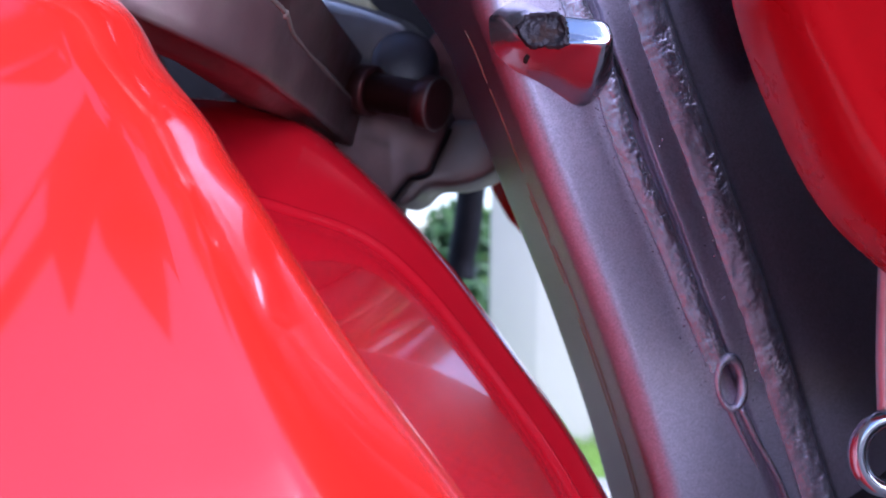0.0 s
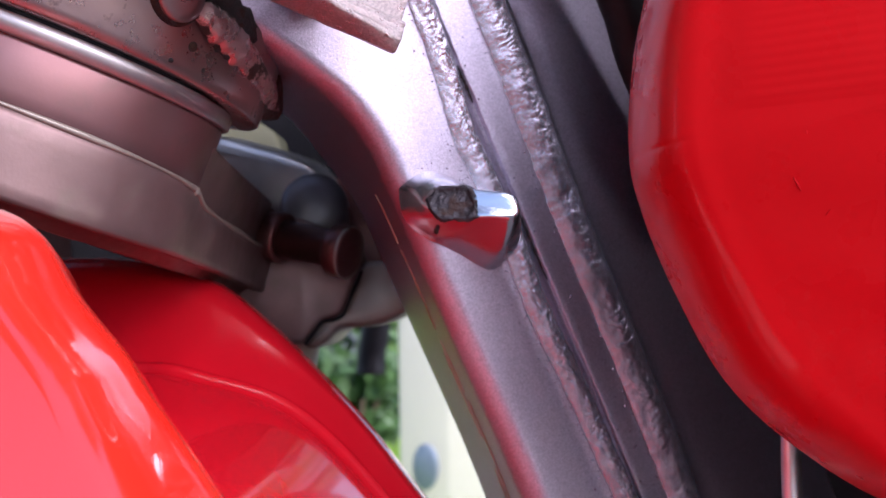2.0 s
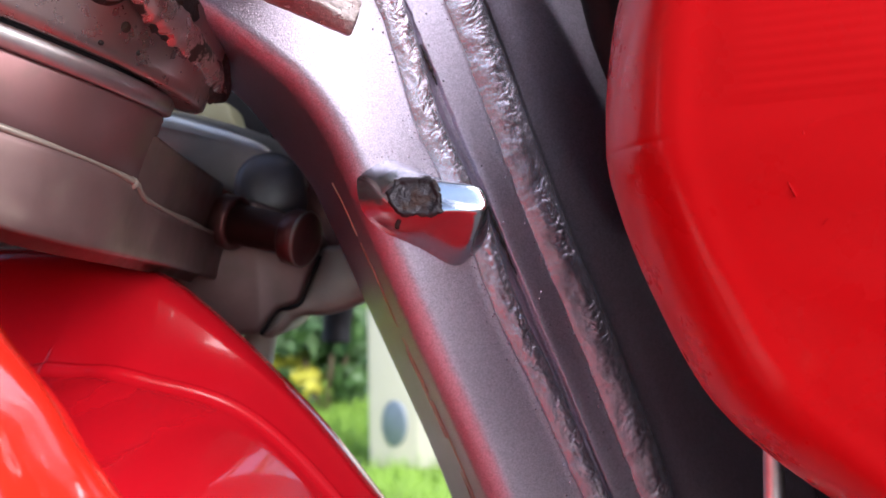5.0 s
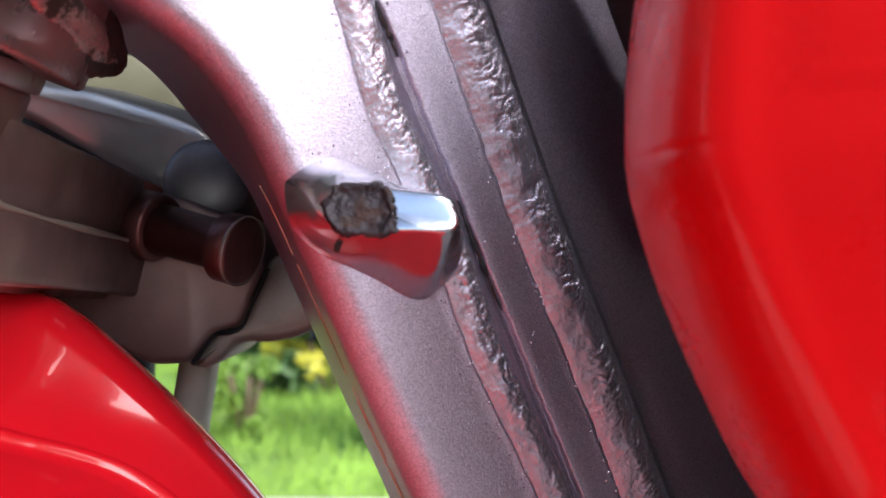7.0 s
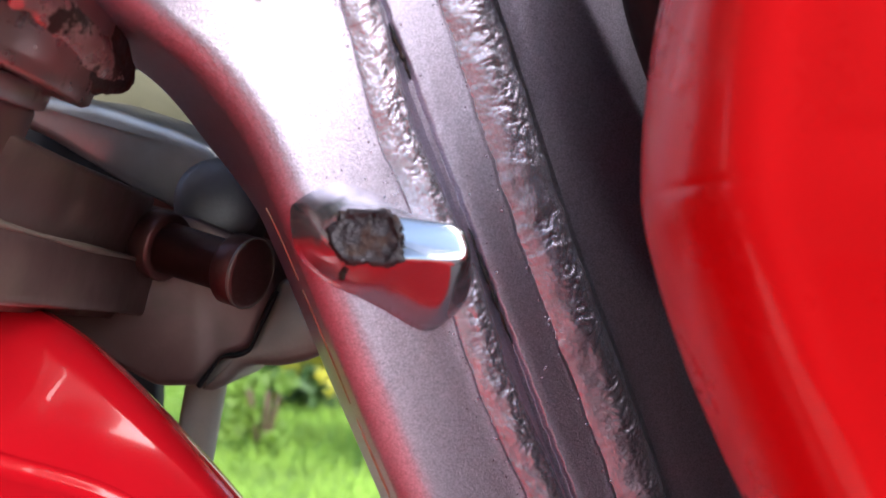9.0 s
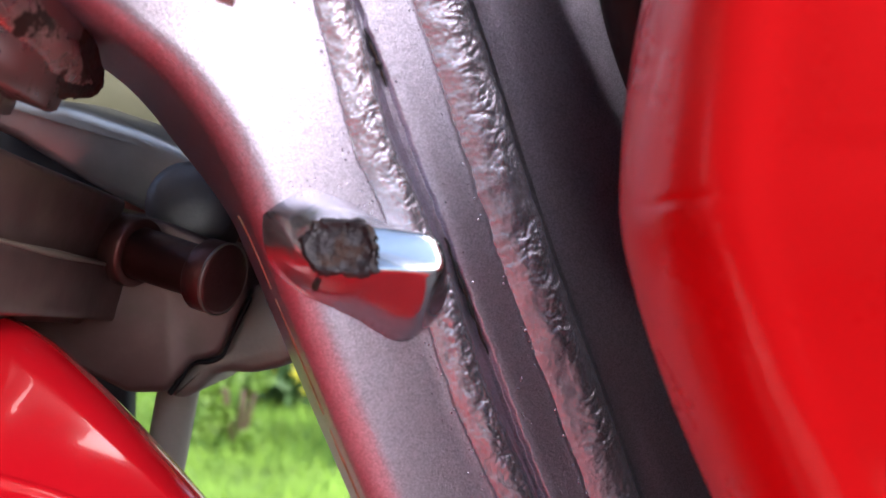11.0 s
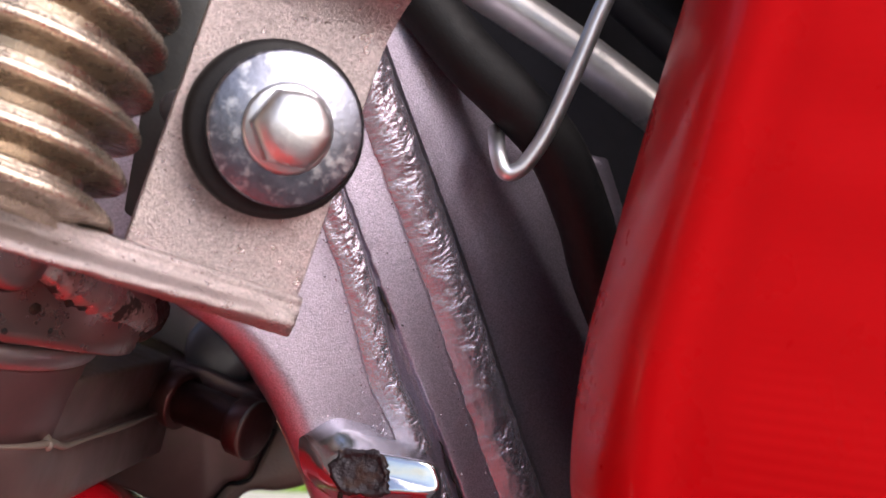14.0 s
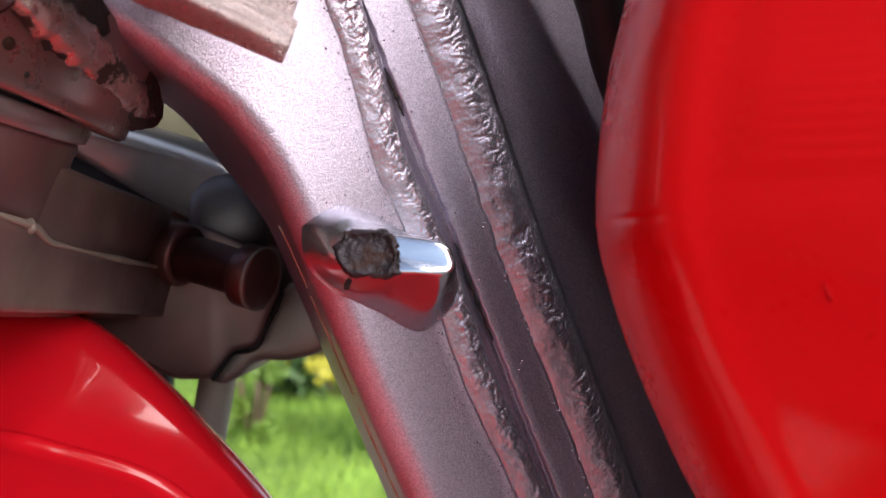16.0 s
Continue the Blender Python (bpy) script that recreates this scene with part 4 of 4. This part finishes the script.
def bracket():
    plate = prism("bracket", [br(-14.6, -29.5, 0), br(14.9, -30.5, 0), br(12.6, 20, 0), br(-16.6, 20, 0)], -BN * 0.003, PLATED, bike, "satin plated steel mounting bracket", bevel=0.0006)
    rows = []
    tip, way = Vector((-0.0177, -0.0458, 0.5890)), Vector((-0.825, -0.485, 0.288)).normalized()
    for i in range(91):
        d = 0.105 * i / 90
        low = tip + way * d
        reach = 0.0013 + 0.34 * d if d < 0.026 else 0.01014 + 0.10 * (1 - math.exp(-(d - 0.026) / 0.03)) * 0.10
        lump = 0.00025 * noise.noise((d * 300, 3, 1)) + 0.0001 * noise.noise((d * 1200, 3, 1))
        at = lambda up, out: low + BUP * (0.001 * up + lump) + BN * out
        rows.append([at(7.0, -0.0004), at(6.6, 0.0003), at(6.2, 0.0005), at(5.8, 0.0001), at(5.2, 0.0002), at(4.8, 0.0008), at(4.4, 0.0009), at(4.0, 0.3 * reach + 0.0006), at(3.5, 0.75 * reach), at(3.1, reach - 0.0003), at(2.5, reach), at(1.9, reach - 0.0004), at(1.0, 0.5 * reach), at(0.3, 0.0002), at(0.0, -0.0006), at(0.2, -0.0028), at(7.0, -0.0030), at(7.0, -0.0004)])
    v, f = grid_mesh(rows)
    n = len(rows[0])
    link_mesh("bottom_flange", v, f + [tuple(range(n)), tuple(90 * n + k for k in range(n))], PLATED, plate, "forward lip running on as the cylinder's base flange")
    rows = []
    for back in (0.0, 1.6):
        for k in range(13):
            y = 19.4 + 10.1 * k / 12
            h = 8.5 * (k / 12) ** 1.7 + 0.05 - back
            rows.append([br(x - 0.048 * (y - 19.4) - 2.0, y, h) for x in (-14.4, -14.0, -7, 0, 7, 14.1, 14.5)])
    front, behind = rows[:13], rows[13:]
    v, f = grid_mesh(front + behind[::-1] + front[:1])
    link_mesh("top_flange", v, f, PLATED, plate, "bent-out top flange")
    tube("flange_edge", [br(-16.8, 29.4, 8.0), br(-2, 29.4, 8.0), br(12.0, 29.4, 8.0)], 0.0013, PLATED, plate, sides=12, count=12)
    lathe("rubber_grommet", B0, BN, [(0, 0.006), (0, 0.0140), (0.0016, 0.0144), (0.0052, 0.0142), (0.0062, 0.0133), (0.0062, 0.006)], RUBBER, plate, "black rubber grommet")
    lathe("washer", B0 + BN * 0.0062 + Vector((0.0009, 0, 0.0002)), BN, [(0, 0.004), (0, 0.0119), (0.0003, 0.0123), (0.0016, 0.0123), (0.0021, 0.0118), (0.0021, 0.004)], ZINC, plate, "large spotted zinc-plated washer")
    bolt = lathe("bolt", B0 + BN * 0.0083 + Vector((0.0009, 0, 0.0002)), BN, [(0, 0.003), (0, 0.0070), (0.0008, 0.0072), (0.0014, 0.0066), (0.0014, 0.003)], BOLT_STEEL, plate, "domed bright hex bolt")
    bm = bmesh.new()
    base = B0 + BN * 0.0094 + Vector((0.0009, 0, 0.0002))
    rings = []
    for h, r, round_ in ((0, 0.0060, 0), (0.0034, 0.0060, 0), (0.0044, 0.0059, 0.6), (0.0054, 0.0051, 1), (0.0062, 0.0036, 1), (0.0066, 0.0018, 1), (0.0067, 0.0006, 1)):
        ring = []
        for k in range(48):
            q = 2 * math.pi * k / 48 + 0.2
            seg = (k % 8) / 8 * math.pi / 3 - math.pi / 6
            hexr = r * math.cos(math.pi / 6) / math.cos(seg) * 1.06
            rr = hexr * (1 - round_) + r * round_
            ring.append(bm.verts.new(base + BN * h + rr * (math.cos(q) * BRT + math.sin(q) * BUP)))
        rings.append(ring)
    for a, b in zip(rings, rings[1:]):
        for k in range(48):
            bm.faces.new((a[k], a[(k + 1) % 48], b[(k + 1) % 48], b[k]))
    bm.faces.new(rings[-1])
    part("bolt_head", bm, BOLT_STEEL, bolt)


bracket()


def crankcase():
    def at(x, y, s):
        return BARREL + SIDE * x + AXIS * s + Vector((0, y, 0))

    def skirt(u, grow):
        """A place on the case's rounded front and straight flank: across, back, and 0..1 along the flank."""
        if u < 0.6:
            q = radians(-165 + 165 * u / 0.6)
            return grow * math.cos(q), grow * math.sin(q), 0.0
        v = (u - 0.6) / 0.4
        return grow + 0.002 * v, 0.105 * v, v

    def crease(u):
        return curve_at([(0, -0.0180), (0.45, -0.0190), (0.6, -0.0213), (0.64, -0.0243), (1.0, -0.0315)], u)

    rows = []
    for i in range(97):
        u = i / 96
        c, low = crease(u), curve_at([(0, -0.0352), (0.5, -0.0366), (0.6, -0.0372), (0.9, -0.0420), (1.0, -0.0445)], u)
        row = []
        for s, grow in ((c + 0.0006, 0.0440), (c + 0.0004, 0.0462), (c - 0.0002, 0.0470), (c - 0.0016, 0.0474), (0.75 * c + 0.25 * low, 0.0478), (0.5 * c + 0.5 * low, 0.0482), (0.2 * c + 0.8 * low, 0.0487), (low + 0.0012, 0.0490), (low + 0.0003, 0.0486), (low, 0.0476), (low - 0.0004, 0.0440), (low - 0.0030, 0.0425), (low - 0.0040, 0.0300)):
            x, y, v = skirt(u, grow)
            row.append(at(x, y, s + 0.00012 * noise.noise((u * 40, s * 900, 2))))
        rows.append(row)
    v, f = grid_mesh(rows)
    case = link_mesh("crankcase", v, f, CASE_METAL, bike, "stained cast aluminium crankcase")
    line = []
    for i in range(60):
        u = i / 59 * 0.92
        x, y, v = skirt(u, 0.0468)
        line.append(at(x, y, crease(u) + 0.0003))
    tube("rim", line, lambda u: 0.00062 + 0.0002 * math.sin(31 * u), PALE_CASE, case, "pale worn raised rim", sides=8, count=160)
    knob = at(*skirt(0.597, 0.0466)[:2], -0.0212)
    lathe("knob", tuple(knob), (0.5, -0.8, -0.2), [(-0.002, 0.0014), (0.0006, 0.0013), (0.0012, 0.0008), (0.0014, 0.0)], PALE_CASE, case, "small bright cast nub", sides=16)
    web = [at(0.0455, y, a) for y, a in ((-0.004, -0.0080), (0.012, -0.0098), (0.035, -0.0117), (0.06, -0.0133), (0.085, -0.0150), (0.088, -0.034), (-0.004, -0.030))]
    prism("web", web, -SIDE * 0.03, CASE_METAL, case, "brownish cast web behind the barrel", bevel=0.0012)
    rear = [(-0.105, 0.074, 0.575), (-0.060, 0.074, 0.566), (-0.0445, 0.076, 0.560), (-0.0405, 0.078, 0.5490), (-0.0425, 0.078, 0.5446), (-0.0446, 0.078, 0.5396), (-0.0468, 0.078, 0.5348), (-0.0500, 0.078, 0.5332), (-0.0534, 0.078, 0.5326), (-0.0562, 0.078, 0.5294), (-0.0592, 0.078, 0.5252), (-0.0690, 0.076, 0.5250), (-0.0800, 0.070, 0.532), (-0.12, 0.06, 0.545)]
    prism("rear_case", rear, (0, 0.05, 0), CASE_METAL, case, bevel=0.0022)
    tube("gasket", [tuple(Vector(p) + Vector((0.0002, 0.0006, -0.0002))) for p in rear[3:11]], lambda u: 0.00055 + 0.00015 * math.sin(14 * u), RUBBER, case, "black gasket line", sides=8, count=60)
    prism("side_case", [(-0.0400, 0.080, 0.552), (-0.020, 0.080, 0.552), (-0.0210, 0.080, 0.5400), (-0.0270, 0.080, 0.5345), (-0.0330, 0.080, 0.5318), (-0.0400, 0.080, 0.5302), (-0.0443, 0.080, 0.5306), (-0.0490, 0.080, 0.5298), (-0.0515, 0.080, 0.5260), (-0.0572, 0.080, 0.5232), (-0.0600, 0.080, 0.5250), (-0.0530, 0.080, 0.534), (-0.0460, 0.080, 0.5370)], (0, 0.04, 0), PALE_CASE, case, "paler cast side cover", bevel=0.0022)
    bar = [(-0.140, 0.083, 0.6060), (-0.0965, 0.081, 0.5948), (-0.0865, 0.081, 0.5938), (-0.0694, 0.081, 0.5887), (-0.0580, 0.081, 0.5843), (-0.0525, 0.081, 0.5785), (-0.0480, 0.081, 0.5680), (-0.0560, 0.081, 0.5640), (-0.0640, 0.081, 0.5665), (-0.0794, 0.081, 0.5735), (-0.100, 0.082, 0.5850), (-0.140, 0.083, 0.6010)]
    arm = prism("arm", bar, (0.002, 0.022, 0.003), BRIGHT_METAL, bike, "bright aluminium engine arm", bevel=0.0030, segments=4)
    lathe("boss", (-0.0560, 0.0800, 0.5708), (0.12, -1, 0.15), [(-0.02, 0.0112), (-0.002, 0.0110), (0.0, 0.0104), (0.0013, 0.0085), (0.0020, 0.0050), (0.0022, 0.0)], BOSS_METAL, arm, "round bolted boss", sides=40)
    axis = (0.9, -0.38, -0.22)
    sleeve = lathe("sleeve", (-0.0630, 0.0635, 0.5585), axis, [(-0.006, 0.0), (-0.006, 0.0060), (0.0180, 0.0058), (0.0186, 0.0074), (0.0194, 0.0080), (0.0240, 0.0080), (0.0246, 0.0076), (0.0248, 0.0070), (0.0248, 0.0)], DARK_CASE, bike, "dark metal sleeve with a collar")
    lathe("collar_lip", (-0.0630, 0.0635, 0.5585), axis, [(0.0236, 0.0080), (0.0242, 0.0082), (0.0247, 0.0080), (0.0243, 0.0077)], PALE_CASE, sleeve, "thin bright worn lip", sides=48)
    lathe("clamp", (-0.0630, 0.0635, 0.5585), axis, [(-0.005, 0.0060), (-0.005, 0.0076), (-0.0044, 0.0080), (0.0002, 0.0080), (0.0008, 0.0076), (0.0008, 0.0060)], DARK_CASE, sleeve, "round metal clamp")
    prism("engine_block", [(-0.36, -0.04, 0.40), (-0.165, -0.04, 0.42), (-0.165, -0.04, 0.585), (-0.19, -0.04, 0.62), (-0.36, -0.04, 0.62)], (0, 0.20, 0), DARK_CASE, case, "dark forward part of the engine", bevel=0.01)
    # dark sheet added to keep the gap beside the boss in shade
    prism("dark_backing", [(-0.0880, 0.108, 0.5720), (-0.0560, 0.108, 0.5780), (-0.0480, 0.108, 0.5900), (-0.0300, 0.108, 0.5900), (-0.0150, 0.108, 0.5400), (-0.0300, 0.108, 0.5360), (-0.0560, 0.108, 0.5400)], (0, 0.006, 0), DARK_CASE, case, "dark sheet added behind the arm to close a bright gap", bevel=0.002)
    # cream block added for a pale patch of unknown source above the arm
    prism("pale_block", [(-0.1150, 0.128, 0.6020), (-0.0990, 0.128, 0.6110), (-0.0900, 0.128, 0.6110), (-0.0780, 0.128, 0.6030), (-0.0740, 0.128, 0.5900), (-0.0900, 0.128, 0.5880)], (0, 0.02, 0), CREAM, bike, "cream block added for a pale patch behind the engine arm", bevel=0.002)
    prism("black_plate", [(-0.135, 0.155, 0.600), (-0.075, 0.155, 0.578), (-0.020, 0.155, 0.560), (-0.005, 0.155, 0.600), (-0.030, 0.155, 0.665), (-0.135, 0.155, 0.665)], (0, 0.008, 0), BLACK, bike, "flat black plate behind the engine arm", bevel=0.002)
    tube("stand_leg", [(-0.0620, 0.105, 0.535), (-0.0675, 0.108, 0.505), (-0.085, 0.115, 0.40), (-0.16, 0.13, 0.0)], 0.0055, STAND_PAINT, bike, "pale stand leg reaching the ground")


crankcase()


def collar_details():
    collar = bpy.data.objects["collar"]
    centre, axis = (-0.0614, -0.0512, 0.6006), Vector((0.718, -0.643, -0.268))
    lathe("cap_disc", centre, axis, [(-0.006, 0.0053), (0.0006, 0.0053), (0.0010, 0.0050), (0.0012, 0.0030), (0.0012, 0.0)], FLAKED_METAL, collar, "smooth round cap on the collar", sides=40)
    lathe("cap_rim", centre, axis, [(-0.006, 0.0066), (-0.0016, 0.0064), (-0.0002, 0.0058), (0.0001, 0.0052)], RUST, collar, "rusty rim round the cap", sides=40)

    def along(points, count, width, height, seed, name, mat, label):
        """A low ragged ridge lying on the collar."""
        line, rows = spline(points, count), []
        for i, p in enumerate(line):
            ahead = (line[min(i + 1, count - 1)] - line[max(i - 1, 0)]).normalized()
            out = p - BARREL
            out = (out - AXIS * out.dot(AXIS)).normalized()
            side = ahead.cross(out).normalized()
            fade = min(1.0, 4 * i / count, 4 * (count - 1 - i) / count) ** 0.5
            row = []
            for k in range(13):
                u = -1 + k / 6
                w = width * fade * (1 + 0.25 * noise.noise((i * 0.35, u > 0, seed)))
                h = height * fade * (1 - abs(u) ** 2.2) + 0.0004 * noise.noise((u * 3, i * 0.3, seed)) * (abs(u) < 0.99) - 0.0008 * (abs(u) > 0.99)
                row.append(p + side * (w * u) + out * h)
            rows.append(row)
        v, f = grid_mesh(rows)
        return link_mesh(name, v, f, mat, collar, label)

    run = [(-0.0600, -0.0480, 0.6000), (-0.0568, -0.0430, 0.5978), (-0.0542, -0.0355, 0.5950), (-0.0525, -0.0250, 0.5915), (-0.0515, -0.0120, 0.5882), (-0.0520, 0.000, 0.5862)]
    along([(-0.0590, -0.0465, 0.6010), (-0.0548, -0.0400, 0.5990), (-0.0526, -0.0300, 0.5950), (-0.0516, -0.0180, 0.5908), (-0.0512, -0.0050, 0.5880), (-0.0520, 0.006, 0.5865)], 50, 0.0064, 0.0007, 3, "rust_bed", RUST, "brown rust round the rib")
    along(run, 60, 0.0040, 0.0020, 7, "rib", RIB_METAL, "raised rib with flaking paint")
    for at, r in (((-0.0600, -0.0445, 0.5915), 0.0011), ((-0.0640, -0.0478, 0.5880), 0.0005), ((-0.0585, -0.0400, 0.5872), 0.0006)):
        out = Vector(at) - BARREL
        out = (out - AXIS * out.dot(AXIS)).normalized()
        foot = Vector(at) - out * (Vector(at) - BARREL - AXIS * (Vector(at) - BARREL).dot(AXIS)).length + out * 0.0487
        lathe("pit", tuple(foot), tuple(out), [(-0.003, r), (0.0003, r), (0.0004, 0.0)], RUST, collar, "dark rust pit", sides=12)


collar_details()


# ---- wires, hoses and pipes ----
tube("wire_hook", [(0.0405, -0.012, 0.690), (0.0398, -0.012, 0.6640), (0.0348, -0.012, 0.6485), (0.0277, -0.012, 0.6302), (0.0233, -0.012, 0.6223), (0.0205, -0.012, 0.6198), (0.0185, -0.0118, 0.6200), (0.0172, -0.0105, 0.6235), (0.0168, -0.004, 0.6285)],
     0.0017, WIRE_STEEL, bike, "bright bent steel wire hook", count=90)
tube("pipe", [(-0.04, 0.06, 0.690), (-0.0032, 0.06, 0.6795), (0.0264, 0.06, 0.6640), (0.0575, 0.06, 0.6430), (0.10, 0.06, 0.61)], 0.0060, CABLE_GREY, bike, "worn grey painted pipe")
tube("hose", [(-0.030, 0.000, 0.684), (-0.0110, -0.006, 0.6655), (0.0000, -0.007, 0.6548), (0.0105, -0.007, 0.6430), (0.0195, -0.006, 0.6350), (0.0290, -0.003, 0.6255), (0.0365, 0.003, 0.6110), (0.0415, 0.009, 0.597), (0.055, 0.02, 0.57)], 0.0060, RUBBER, bike, "black rubber hose", count=60)
tube("cable", [(0.0, 0.10, 0.715), (0.045, 0.10, 0.685), (0.10, 0.10, 0.64)], 0.0045, BLACK, bike, "black cable")
tube("cable", [(0.02, 0.11, 0.72), (0.06, 0.11, 0.70), (0.11, 0.11, 0.665)], 0.0045, BLACK, bike, "black cable")
prism("inner_panel", [(-0.03, 0.13, 0.625), (0.10, 0.09, 0.25), (0.50, 0.09, 0.10), (0.50, 0.13, 0.85), (-0.10, 0.13, 0.85)], (0, 0.01, 0), BLACK, bike, "dull black inner panel", bevel=0.002)


# unseen sheet added to stop light falling on the right flank from above
prism("tank_light_blocker", [(0.060, 0.03, 0.746), (0.070, -0.035, 0.746), (0.40, -0.06, 0.746), (0.40, 0.128, 0.746), (0.060, 0.128, 0.746)], (0, 0, 0.01), BLACK, bike, "unseen black sheet added under the tank to shade the frame's flank", bevel=0.003)


# unseen tray added above the engine to keep sun and sky off it
prism("overhead_blocker", [(-0.34, 0.10, 0.80), (-0.07, 0.10, 0.80), (-0.03, 0.0, 0.80), (0.30, -0.02, 0.80), (0.30, 0.75, 0.80), (-0.34, 0.75, 0.80)], (0, 0, 0.02), BLACK, bike, "unseen black tray added overhead to shade the engine", bevel=0.004)


# black sheet added for the shade of the cavity behind the engine
prism("cavity_backing", [(-0.50, 0.17, 0.20), (-0.13, 0.17, 0.20), (-0.098, 0.17, 0.50), (-0.098, 0.17, 0.585), (-0.13, 0.17, 0.60), (-0.14, 0.17, 0.72), (-0.50, 0.17, 0.72)], (0, 0.01, 0), BLACK, bike, "black sheet added behind the engine for its shaded cavity", bevel=0.002)


def lower_clip():
    ring = [Vector((0.0716, -0.010, 0.4655)) + Vector((0.0072 * math.cos(q), 0.001 * math.cos(q), 0.0080 * math.sin(q))) for q in [2 * math.pi * k / 12 for k in range(13)]]
    clip = tube("clip_ring", ring, 0.0022, LUG_PAINT, bike, "bright plated ring below the tank cover", count=48, ends=False)
    tube("clip_bar", [(0.0716, -0.008, 0.474), (0.0716, -0.006, 0.49), (0.0725, -0.004, 0.52)], 0.0024, WIRE_STEEL, clip, count=12)


lower_clip()


def far_side():
    """What shows through the gap between the wheel guard and the frame."""
    prism("far_side_panel", [(-0.0545, 0.30, 0.556), (-0.0375, 0.30, 0.527), (-0.010, 0.30, 0.500), (0.03, 0.30, 0.520), (0.02, 0.30, 0.58)], (0, 0.01, 0), RED_FAIRING, bike, "orange-red far side panel", bevel=0.002)
    tube("strut", [(-0.078, 0.55, 0.62), (-0.087, 0.56, 0.535), (-0.093, 0.57, 0.505), (-0.094, 0.57, 0.488)], 0.011, BLACK, bike, "dark strut behind the engine", count=24)


far_side()
